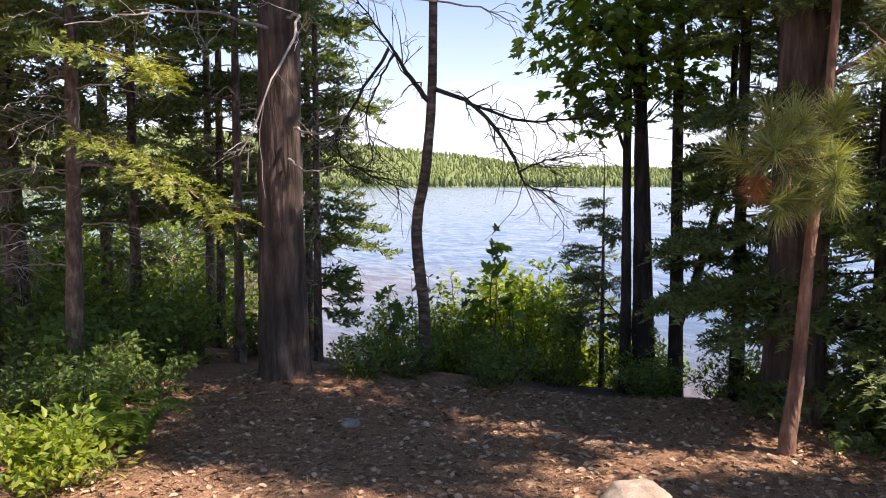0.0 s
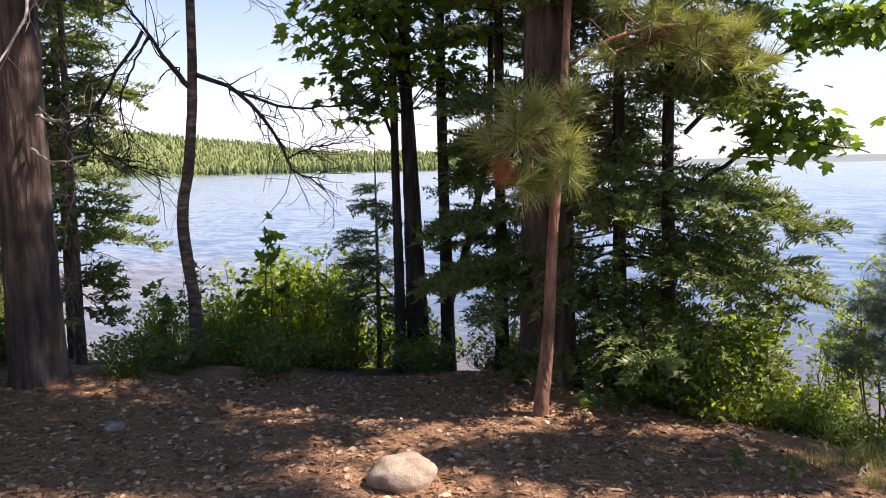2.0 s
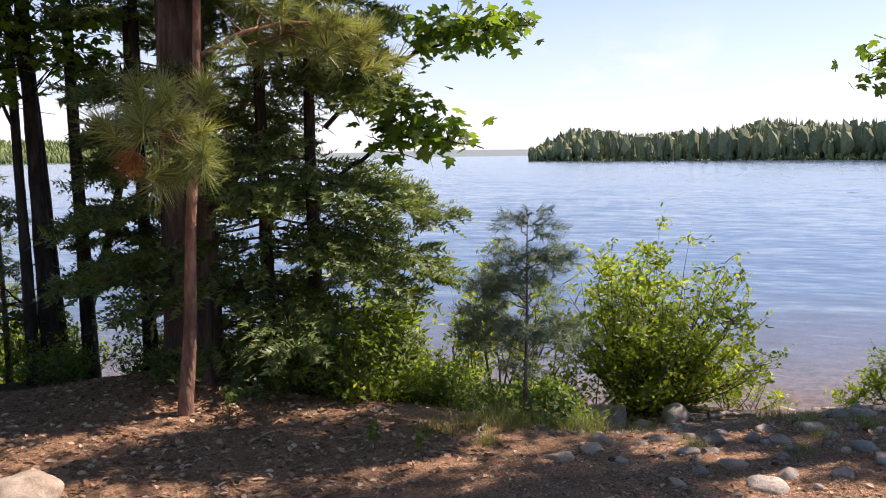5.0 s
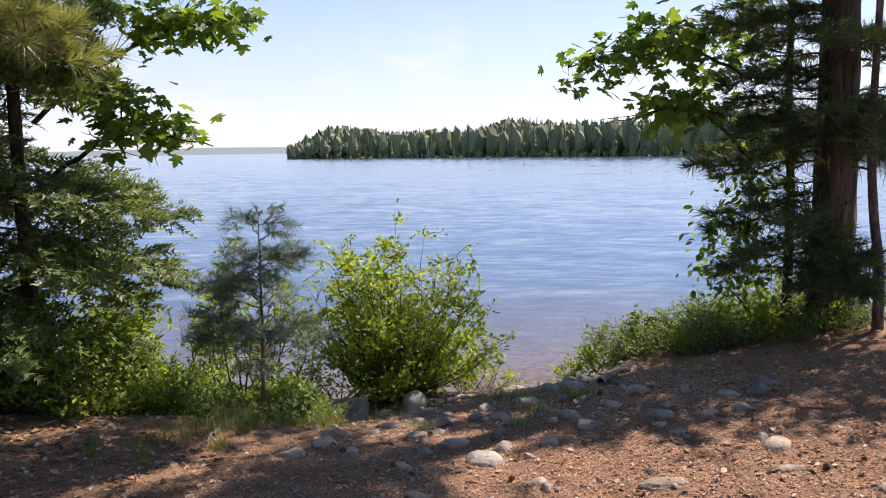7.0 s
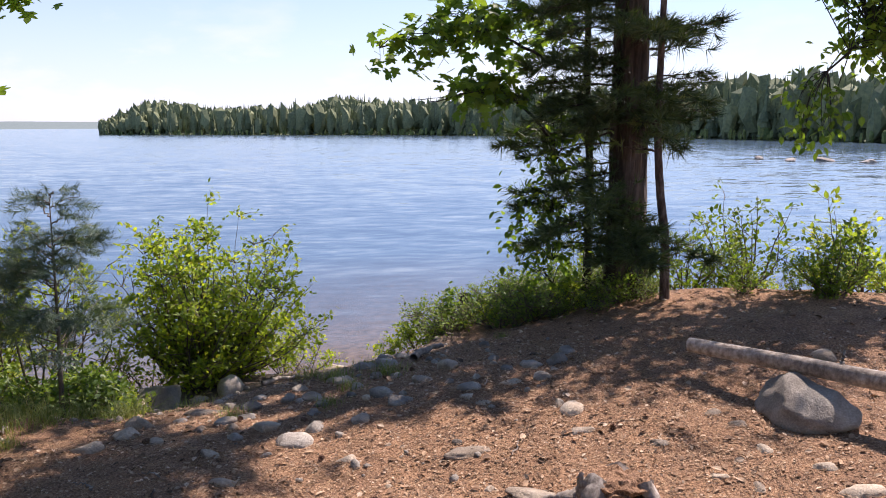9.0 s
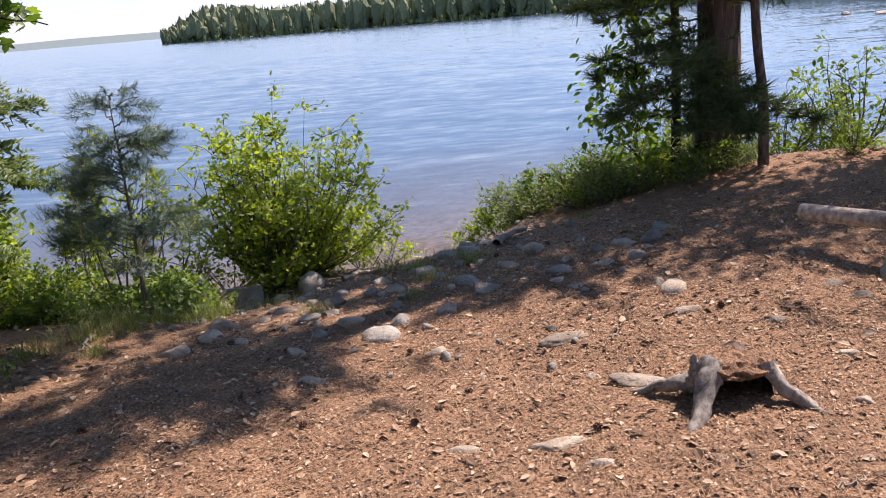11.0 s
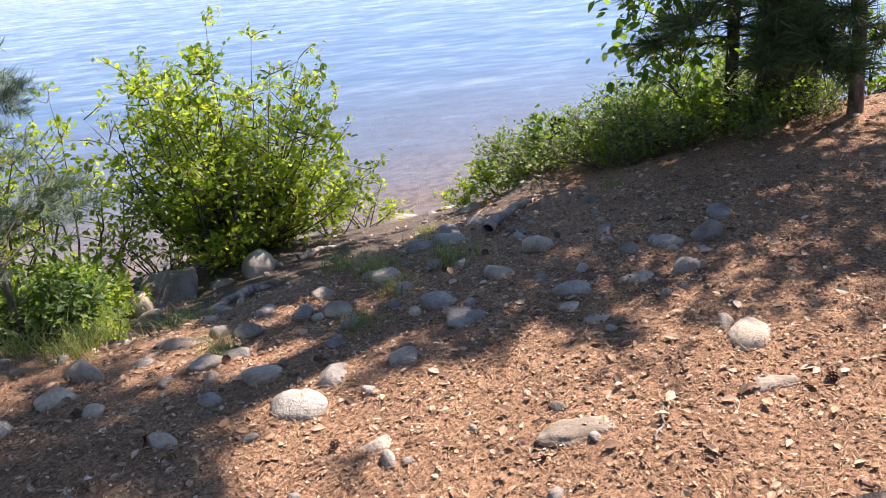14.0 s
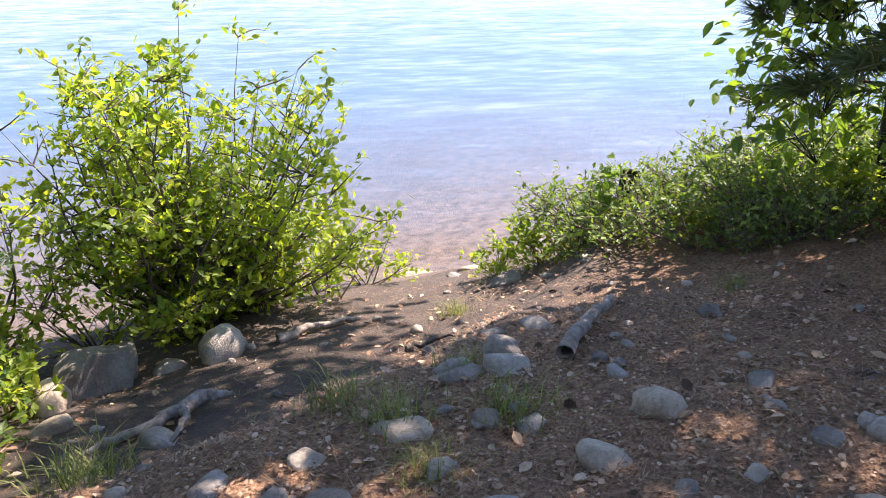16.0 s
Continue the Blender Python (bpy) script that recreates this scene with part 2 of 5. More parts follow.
M_SPRUCE_NEW = leaf_material("new_spruce_needle", (0.13, 0.17, 0.03), (0.30, 0.34, 0.07), 0.35, 0.5)
M_WHITEPINE = leaf_material("blue_green_needle", (0.05, 0.09, 0.06), (0.12, 0.175, 0.125), 0.25, 0.5)
M_FERN = leaf_material("fern_frond", (0.10, 0.18, 0.03), (0.18, 0.28, 0.05), 0.45)
M_GRASS = leaf_material("grass_blade", (0.12, 0.17, 0.04), (0.30, 0.32, 0.11), 0.35, 0.6, (0.45, 0.38, 0.2))
M_STONE = stone_material("granite", (0.29, 0.265, 0.235), (0.44, 0.41, 0.365), (0.15, 0.13, 0.11))
M_PALESTONE = stone_material("pale_granite", (0.40, 0.335, 0.265), (0.56, 0.49, 0.40), (0.22, 0.175, 0.13))
M_LITTER = island_material("fallen_leaf", [(0.0, (0.08, 0.045, 0.025)), (0.4, (0.27, 0.155, 0.085)), (0.75, (0.46, 0.30, 0.18)), (1.0, (0.62, 0.47, 0.33))])
M_NEEDLELITTER = island_material("fallen_needle", [(0.0, (0.14, 0.075, 0.04)), (0.6, (0.36, 0.20, 0.10)), (1.0, (0.55, 0.38, 0.22))])
# far leaves lightened in colour, in place of aerial haze
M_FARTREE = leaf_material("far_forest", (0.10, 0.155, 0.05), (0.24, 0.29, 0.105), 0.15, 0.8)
# paler and greyer: haze over the water is mixed into this colour
M_POINT = leaf_material("point_woods", (0.12, 0.155, 0.085), (0.24, 0.27, 0.15), 0.1, 0.8)
# the blue-grey is distance haze painted as leaf colour
M_FARSHORE = leaf_material("haze_tinted_shore", (0.16, 0.21, 0.24), (0.20, 0.25, 0.27), 0.1, 0.9)
# conifer green raised towards grey, with the haze of distance painted in
M_FARCONIFER = leaf_material("far_conifer", (0.09, 0.125, 0.075), (0.18, 0.22, 0.125), 0.1, 0.8)

# ---- mesh helpers ----
rng = np.random.default_rng(7)


def mesh_of(name, verts, faces, mat=None, smooth=False):
    """verts (N, 3) and faces (M, 3 or 4) as arrays."""
    verts, faces = np.asarray(verts, np.float32), np.asarray(faces, np.int32)
    me = bpy.data.meshes.new(name)
    k = faces.shape[1]
    me.vertices.add(len(verts))
    me.vertices.foreach_set("co", verts.ravel())
    me.loops.add(faces.size)
    me.loops.foreach_set("vertex_index", faces.ravel())
    me.polygons.add(len(faces))
    me.polygons.foreach_set("loop_start", np.arange(0, faces.size, k, dtype=np.int32))
    me.polygons.foreach_set("use_smooth", np.full(len(faces), smooth))
    me.update(calc_edges=True)
    if mat:
        me.materials.append(mat)
    return me


def attach(name, me, parent, label=""):
    ob = new(name, me)
    ob.parent = parent
    if label:
        tagged(ob, label)
    return ob


def join(pieces):
    """One (verts, faces) out of many."""
    vs, fs, at = [], [], 0
    for v, f in pieces:
        vs.append(v), fs.append(np.asarray(f) + at)
        at += len(v)
    return np.concatenate(vs), np.concatenate(fs)


def tube(points, radii, sides=7, rough=0.0):
    """A tapering branch through the points, as quads; closed at its end by narrowing."""
    pts, rad = np.asarray(points, float), np.asarray(radii, float)
    along = np.gradient(pts, axis=0)
    along /= np.linalg.norm(along, axis=1)[:, None] + 1e-9
    ref = np.array([0.0, 0, 1]) if abs(along[:, 2]).mean() < 0.8 else np.array([1.0, 0, 0])
    u = np.cross(along, ref)
    u /= np.linalg.norm(u, axis=1)[:, None] + 1e-9
    w = np.cross(along, u)
    a = np.linspace(0, 2 * np.pi, sides, endpoint=False)
    r = rad[:, None] * (1 + rough * rng.uniform(-1, 1, (len(pts), sides)))
    v = pts[:, None] + r[..., None] * (np.cos(a)[None, :, None] * u[:, None] + np.sin(a)[None, :, None] * w[:, None])
    i, j = np.meshgrid(np.arange(len(pts) - 1), np.arange(sides), indexing="ij")
    j2 = (j + 1) % sides
    f = np.stack([i * sides + j, i * sides + j2, (i + 1) * sides + j2, (i + 1) * sides + j], -1).reshape(-1, 4)
    return v.reshape(-1, 3), f


def curve_through(points, count=14, jitter=0.0):
    """A smooth line of count points through a few given ones."""
    p = np.asarray(points, float)
    if len(p) == 2:
        out = p[0] + np.linspace(0, 1, count)[:, None] * (p[1] - p[0])
    else:
        ext = np.vstack([2 * p[0] - p[1], p, 2 * p[-1] - p[-2]])
        s = np.linspace(0, len(p) - 1 - 1e-6, count)
        k = s.astype(int)
        t = (s - k)[:, None]
        a, b, c, d = ext[k], ext[k + 1], ext[k + 2], ext[k + 3]
        out = 0.5 * (2 * b + (c - a) * t + (2 * a - 5 * b + 4 * c - d) * t**2 + (3 * b - a - 3 * c + d) * t**3)
    if jitter:
        j = rng.normal(0, jitter, out.shape)
        j[0] = 0
        out = out + j
    return out


def frames(ways, roll=None):
    """An orthonormal frame (N, 3, 3: side, along, up) for each direction, rolled at will."""
    ways = ways / (np.linalg.norm(ways, axis=1)[:, None] + 1e-9)
    ref = np.tile([0.0, 0, 1], (len(ways), 1))
    ref[np.abs(ways[:, 2]) > 0.95] = (1, 0, 0)
    side = np.cross(ways, ref)
    side /= np.linalg.norm(side, axis=1)[:, None]
    up = np.cross(side, ways)
    if roll is not None:
        c, s = np.cos(roll)[:, None], np.sin(roll)[:, None]
        side, up = c * side + s * up, c * up - s * side
    return np.stack([side, ways, up], 1)


def scatter(template, places, ways, sizes, roll=None):
    """The template (verts, faces; along +y) at every place."""
    tv, tf = template
    fr = frames(np.asarray(ways, float), roll)
    v = np.einsum("vk,nkc->nvc", tv, fr) * np.asarray(sizes)[:, None, None] + np.asarray(places)[:, None]
    f = tf[None] + (np.arange(len(v)) * len(tv))[:, None, None]
    return v.reshape(-1, 3), f.reshape(-1, tf.shape[1])


OVATE = (np.array([(0, 0, 0), (0, 0.5, -0.03), (0, 1, -0.12), (-0.25, 0.3, 0.05), (-0.24, 0.65, 0.02), (0.25, 0.3, 0.05), (0.24, 0.65, 0.02)], float),
         np.array([(0, 1, 3), (3, 1, 4), (4, 1, 2), (0, 5, 1), (5, 6, 1), (6, 2, 1)]))
OVATE_SMALL = (np.array([(0, 0, 0), (0, 0.5, -0.05), (0, 1, -0.1), (-0.27, 0.48, 0.04), (0.27, 0.48, 0.04)], float), np.array([(0, 1, 3), (3, 1, 2), (0, 4, 1), (4, 2, 1)]))
_rim = [(0, 0), (0.22, -0.06), (0.5, 0.12), (0.3, 0.25), (0.56, 0.5), (0.44, 0.56), (0.2, 0.52), (0.2, 0.72), (0, 1)]
_rim = _rim + [(-x, y) for x, y in _rim[-2:0:-1]]
LOBED = (np.array([(0, 0.35, -0.06)] + [(x, y, -0.1 * abs(x) - 0.12 * max(0, y - 0.5)) for x, y in _rim]),
         np.array([(0, i + 1, (i + 1) % len(_rim) + 1) for i in range(len(_rim))]))


def needle_tuft(count, spread, width, forward=0.5):
    """Needles that fan out from a shoot's tip, one long."""
    v, f = [], []
    for i in range(count):
        a, e = rng.uniform(0, 2 * np.pi), rng.uniform(0.15, spread)
        way = np.array([math.cos(a) * math.sin(e), math.cos(e), math.sin(a) * math.sin(e)])
        base = np.array([0, rng.uniform(-forward, 0.1), 0])
        across = np.cross(way, rng.normal(size=3))
        across *= width / np.linalg.norm(across)
        long = rng.uniform(0.75, 1.05)
        v += [base - across, base + across, base + way * long + (0, 0, -0.05)]
        f.append((3 * i, 3 * i + 1, 3 * i + 2))
    return np.array(v), np.array(f)


def needle_spray(pairs, length, width, flat=0.5):
    """A short conifer shoot, one long, with its needles all along."""
    v, f = [], []
    for i in range(pairs * 2):
        y = (i // 2 + rng.uniform(0, 1)) / pairs
        a = (0 if i % 2 else np.pi) + rng.normal(0, flat)
        way = np.array([math.cos(a), 0.75, math.sin(a) + 0.15])
        way /= np.linalg.norm(way)
        across = np.cross(way, (0, 0.3, 1)) * width
        base = np.array([0, y * 0.9, 0])
        v += [base - across, base + across, base + way * length * rng.uniform(0.7, 1.1)]
        f.append((3 * i, 3 * i + 1, 3 * i + 2))
    n = len(v)
    v += [np.array(q) for q in [(-0.008, 0, 0), (0.008, 0, 0), (0, 1, 0)]]
    f.append((n, n + 1, n + 2))
    return np.array(v), np.array(f)


TUFT_LONG = needle_tuft(130, 1.5, 0.014)
TUFT = needle_tuft(26, 1.35, 0.028)
TUFT_COARSE = needle_tuft(14, 1.4, 0.05)
SPRAY = needle_spray(8, 0.26, 0.055)
SPRAY_COARSE = needle_spray(6, 0.28, 0.075)
SPRAY_FINE = needle_spray(22, 0.5, 0.016, 0.9)


def unit(v):
    return np.asarray(v, float) / (np.linalg.norm(v) + 1e-9)


# ---- ground and lake ----
WATER = -1.0
SHORE = np.array([(-900, 200), (-60, 45), (-14, 27), (-5, 24), (-3, 23), (-4.5, 21), (-5.5, 15), (-2.5, 12.3), (0, 11.2), (3.9, 9.3), (5.6, 7.4), (6.1, 6.6),
                  (7.1, 5.9), (8.0, 5.3), (8.7, 4.7), (10.2, 3.8), (11.2, 1.4), (12.3, -3), (17, -13), (60, -60), (300, -900)], float)


LAND = np.vstack([SHORE, [(300, -6000), (-6000, -6000), (-6000, 200)]])


def shore_distance(x, y):
    """Metres inland of the water's edge; negative over the lake."""
    best, inside = np.full(np.shape(x), 1e9), np.zeros(np.shape(x), bool)
    for (ax, ay), (bx, by) in zip(SHORE[:-1], SHORE[1:]):
        dx, dy = bx - ax, by - ay
        t = np.clip(((x - ax) * dx + (y - ay) * dy) / (dx * dx + dy * dy), 0, 1)
        best = np.minimum(best, np.hypot(x - ax - t * dx, y - ay - t * dy))
    for (ax, ay), (bx, by) in zip(LAND, np.roll(LAND, -1, axis=0)):
        if ay != by:
            inside ^= ((ay > y) != (by > y)) & (x < (bx - ax) * (y - ay) / (by - ay) + ax)
    return np.where(inside, best, -best)


def ripple(x, y, seed):
    """Smooth unevenness of about unit height and unit size."""
    r = np.random.default_rng(seed)
    out = 0
    for k in range(7):
        a, p, s = r.uniform(0, 2 * np.pi), r.uniform(0, 6.28), r.uniform(0.6, 1.9)
        out = out + np.sin((x * math.cos(a) + y * math.sin(a)) * s * 2.2 + p + 1.3 * np.sin((y * math.cos(a) - x * math.sin(a)) * s + p))
    return out / 5


def smooth(a, b, v):
    t = np.clip((v - a) / (b - a), 0, 1)
    return t * t * (3 - 2 * t)


def height(x, y):
    x, y = np.asarray(x, float), np.asarray(y, float)
    d = shore_distance(x, y) + 0.18 * ripple(x * 0.8, y * 0.8, 3) * smooth(40, 10, np.hypot(x, y))
    z = np.interp(d, [-400, -30, -3, 0, 0.7, 1.9, 3.2, 4.2, 60, 900], [-6, -4.5, -1.75, -1.03, -0.66, -0.34, -0.06, 0.0, 0.4, 20])
    # the trodden landing lies lower than the bank beside it
    landing = np.interp(d, [-400, -30, -3, 0, 0.8, 1.75, 2.65, 3.05, 3.45, 3.9, 4.3, 60, 900], [-6, -4.5, -1.75, -1.03, -0.76, -0.57, -0.43, -0.33, -0.1, -0.03, 0.0, 0.4, 20])
    z = z + (landing - z) * smooth(4.1, 4.9, x) * smooth(2.9, 3.5, y) * smooth(11, 9.5, x)
    rise = 0.10 * np.clip(x - 4.3, 0, 4) * smooth(2.9, 0.6, y) + 0.05 * smooth(1.5, -0.5, y)
    rise = rise + 0.12 * np.exp(-((x + 1.36) ** 2 + (y - 7.0) ** 2) / 0.5) + 0.14 * np.exp(-((x - 2.45) ** 2 + (y - 5.9) ** 2) / 0.5)
    rise = rise + 0.16 * np.exp(-((x - 8.3) ** 2 + (y - 2.7) ** 2) / 0.9) - 0.12 * np.exp(-((x - 5.95) ** 2 + (y - 5.2) ** 2) / 0.5)
    near = smooth(40, 10, np.hypot(x - 3, y - 3)) * smooth(-0.4, 0.6, d)
    return z + rise * smooth(0.3, 1.8, d) + near * (0.035 * ripple(x, y, 1) + 0.012 * ripple(x * 3.5, y * 3.5, 2))


def spaced(lo, hi, step, far):
    fine = np.arange(lo, hi, step)
    out = step * 1.25 ** np.arange(1, 60)
    run = np.cumsum(out)
    run = run[run < far]
    return np.concatenate([lo - run[::-1], fine, hi + run])


gx, gy = np.meshgrid(spaced(-5, 10.5, 0.065, 4600), spaced(-2, 10.5, 0.065, 4600), indexing="ij")
gv = np.stack([gx, gy, height(gx, gy)], -1).reshape(-1, 3)
nx, ny = gx.shape
gi = (np.arange(nx - 1)[:, None] * ny + np.arange(ny - 1)[None]).reshape(-1)
ground = new("ground", mesh_of("ground", gv, np.stack([gi, gi + ny, gi + ny + 1, gi + 1], -1), M_GROUND, True))
tagged(ground, "brown needle-covered forest floor falling to the lake", "ground", kind="structure")

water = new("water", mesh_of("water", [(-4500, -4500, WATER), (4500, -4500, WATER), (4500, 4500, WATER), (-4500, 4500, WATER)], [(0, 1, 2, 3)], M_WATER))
water.visible_shadow = False
tagged(water, "rippled blue lake water, shallow over sand at the bank", "lake", kind="structure")


def at_ground(x, y, up=0.0):
    return np.array([x, y, float(height(x, y)) + up])


# ---- far shores ----
def blob(sub, squash, rough):
    bm = bmesh.new()
    bmesh.ops.create_icosphere(bm, subdivisions=sub, radius=1)
    v = np.array([q.co[:] for q in bm.verts])
    f = np.array([[q.index for q in p.verts] for p in bm.faces])
    bm.free()
    v = v * (1 + rough * rng.uniform(-1, 1, (len(v), 1))) * squash
    return v, f


def conifer_shape():
    """A ragged pointed far tree, one high along +y."""
    v, f = [], []
    for k in range(7):
        y0, r = 0.1 + 0.128 * k, 0.14 * (1 - k / 7.3) * rng.uniform(0.75, 1.2)
        base = len(v)
        a = np.linspace(0, 2 * np.pi, 7, endpoint=False) + rng.uniform(0, 1)
        v += [(math.cos(q) * r * s, y0 - 0.03 * s, math.sin(q) * r * s) for q, s in zip(a, rng.uniform(0.6, 1.2, 7))] + [(0, y0 + 0.2, 0)]
        f += [(base + i, base + (i + 1) % 7, base + 7) for i in range(7)]
    return np.array(v, float), np.array(f)


ROUND_SHAPES = [tuple([np.array([(0, 0.52, 0)]) + blob(1, (0.19, 0.46, 0.19), 0.4)[0], blob(1, (1, 1, 1), 0)[1]]) for _ in range(3)]
CONIFERS = [conifer_shape() for _ in range(3)]


def far_woods(name, label, places, heights, conifers, material_round, material_cone, parent_kind="stuff"):
    """Woods across the water: every tree stands on its place."""
    places, heights = np.asarray(places), np.asarray(heights)
    kinds = rng.uniform(0, 1, len(places)) < conifers
    up = np.tile([0.0, 0.001, 1.0], (len(places), 1))
    for which, shapes, mat, what in ((~kinds, ROUND_SHAPES, material_round, "broadleaf_woods"), (kinds, CONIFERS, material_cone, "conifer_woods")):
        idx = np.nonzero(which)[0]
        pieces = []
        for k, shape in enumerate(shapes):
            part_idx = idx[k::3]
            if len(part_idx):
                pieces.append(scatter(shape, places[part_idx], up[part_idx], heights[part_idx], rng.uniform(0, 6.28, len(part_idx))))
        if pieces:
            ob = new(f"{name}_{what}", mesh_of(what, *join(pieces), mat))
            tagged(ob, label, "woods", kind="stuff")


def ridge_mesh(name, bearings, near, depth, heights, label, mat):
    """A far shore: rises from the water's edge to its ridge over the depth."""
    rows = 9
    v = []
    for b, n0, d0, h0 in zip(bearings, near, depth, heights):
        for k in range(rows):
            s = k / (rows - 1)
            r = n0 + d0 * s
            v.append((math.sin(b) * r, math.cos(b) * r, WATER - 0.3 + h0 * smooth(0, 1, s) ** 0.8 + (0.5 if k else -1)))
    m = len(bearings)
    i = (np.arange(m - 1)[:, None] * rows + np.arange(rows - 1)[None]).reshape(-1)
    ob = new(name, mesh_of(name, v, np.stack([i, i + rows, i + rows + 1, i + 1], -1), mat, True))
    tagged(ob, label, "hill", kind="structure")


def shore_of(table):
    b, n0, d0, h0 = np.array(table, float).T
    bb = np.linspace(b[0], b[-1], 90)
    return np.radians(bb), np.interp(bb, b, n0), np.interp(bb, b, d0), np.interp(bb, b, h0)


def wood_on(table, count, tall, edge_bias=1.0, tip=0.0):
    b, n0, d0, h0 = shore_of(table)
    t = rng.uniform(0, len(b) - 1.001, count)
    k = t.astype(int)
    s = rng.uniform(0, 1, count) ** edge_bias
    w = t - k
    lerp = lambda a: a[k] * (1 - w) + a[k + 1] * w
    bearing, r = lerp(b), lerp(n0) + lerp(d0) * s + 1.5
    z = WATER + 0.1 + lerp(h0) * smooth(0, 1, s) ** 0.8
    return np.stack([np.sin(bearing) * r, np.cos(bearing) * r, z - 0.5], -1), rng.uniform(*tall, count) * (1 - tip * smooth(b[0] + 0.06, b[0], bearing)) * (0.85 + 0.25 * ripple(bearing * 14, r * 0.05, 5))


# bearing from north (+y) in degrees, distance to the water's edge, depth, height of the ridge
HILL = [(-75, 700, 500, 70), (-50, 800, 600, 85), (-20, 880, 600, 92), (-11, 890, 600, 76), (-4, 900, 580, 56), (1, 900, 560, 42), (4, 900, 550, 30), (9, 900, 500, 27), (16, 950, 500, 20), (26, 1300, 500, 13)]
ISLAND = [(41.1, 358, 5, 0.1), (41.6, 354, 14, 0.3), (42.6, 350, 40, 1.0), (46, 335, 60, 2.0), (55, 300, 70, 2.0), (65, 262, 70, 2.5), (75, 225, 70, 3.0), (84, 180, 60, 3.0), (92, 150, 60, 3), (110, 140, 60, 3), (135, 150, 60, 3)]
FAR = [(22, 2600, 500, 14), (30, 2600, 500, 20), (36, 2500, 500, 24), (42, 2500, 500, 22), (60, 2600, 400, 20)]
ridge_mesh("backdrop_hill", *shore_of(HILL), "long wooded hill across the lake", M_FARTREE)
ridge_mesh("backdrop_point", *shore_of(ISLAND), "low wooded point across the water", M_FARCONIFER)
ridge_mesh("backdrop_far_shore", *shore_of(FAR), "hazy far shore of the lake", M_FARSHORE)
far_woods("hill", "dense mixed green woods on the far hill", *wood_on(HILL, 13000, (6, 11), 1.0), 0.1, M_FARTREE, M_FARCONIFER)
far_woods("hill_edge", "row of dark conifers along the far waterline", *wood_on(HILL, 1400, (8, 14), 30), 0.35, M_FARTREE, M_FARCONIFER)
far_woods("point", "mixed spruce and birch woods on the point", *wood_on(ISLAND, 8000, (6, 14), 0.8, 0.4), 0.45, M_POINT, M_FARCONIFER)
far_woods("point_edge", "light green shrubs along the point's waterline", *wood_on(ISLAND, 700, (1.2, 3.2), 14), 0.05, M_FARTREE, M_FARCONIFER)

# ---- rocks ----
def rock_mesh(size, flat, seed, mat, sub=4, worn=0.0):
    """A worn stone: a ball cut by a few planes, its edges rounded, its faces uneven."""
    r = np.random.default_rng(int(abs(seed) * 1000))
    bm = bmesh.new()
    bmesh.ops.create_icosphere(bm, subdivisions=sub, radius=1)
    off = Vector((seed * 7.3, seed * 3.1, seed * 1.7))
    cuts = [(Vector(unit(r.normal(size=3))), r.uniform(0.5 + worn, 0.85 + worn * 0.5)) for _ in range(9)]
    for v in bm.verts:
        p = v.co.copy()
        for way, far in cuts:
            d = p.dot(way)
            if d > far:
                p -= way * (d - far) * 0.88
        p *= 1.03 + 0.16 * noise.noise(p * 1.6 + off) + 0.06 * noise.noise(p * 4.2 + off) + 0.025 * noise.noise(p * 11 + off)
        v.co = Vector((p.x * size[0], p.y * size[1], p.z * size[2] * flat))
    for f in bm.faces:
        f.smooth = True
    me = bpy.data.meshes.new("rock")
    bm.to_mesh(me)
    bm.free()
    me.materials.append(mat)
    return me


def rock(x, y, wide, deep, high, turn=0, mat=None, sunk=0.53, label="", category="rock", group="stones on the bank", name="rock", seed=None, tilt=0, sub=3, worn=0.0):
    s = seed if seed is not None else x * 3.7 + y * 1.9
    ob = new(name, rock_mesh((wide / 2, deep / 2, high / 2), 1.0, s, mat or M_STONE, 4 if wide > 0.3 else sub, worn))
    high *= 1.25
    if mat is M_PALESTONE and y < 2.0 and name == "rock":
        sunk = 0.66
    ob.matrix_basis = pose(x, y, float(height(x, y)) + high * (0.5 - sunk), tilt + (wide * 977) % 24 - 12, (deep * 991) % 24 - 12, turn)
    tagged(ob, label or "rounded grey granite stone half sunk in soil", category, group)
    return ob

# ---- trees: builders ----
def thing(name, x, y, label, category, group="", up=0.0):
    ob = new(name)
    ob.empty_display_size = 0.2
    ob.location = at_ground(x, y, up)
    tagged(ob, label, category, group)
    return ob


def local(parent, verts):
    return np.asarray(verts) - np.array(parent.location[:])


def trunk_part(parent, points, r0, r1, mat, sides=14, flare=0.35, rough=0.03, name="trunk", label=""):
    """A trunk through the given points (metres, world), flared at its foot."""
    pts = curve_through(points, 40)
    pts[0, 2] -= 0.15
    s = np.linspace(0, 1, 40)
    rad = r0 + (r1 - r0) * s
    rise = pts[:, 2] - pts[0, 2]
    rad = rad * (1 + flare * np.exp(-rise / 0.22))
    v, f = tube(pts, rad, sides, rough)
    return attach(name, mesh_of(name, local(parent, v), f, mat, True), parent, label)


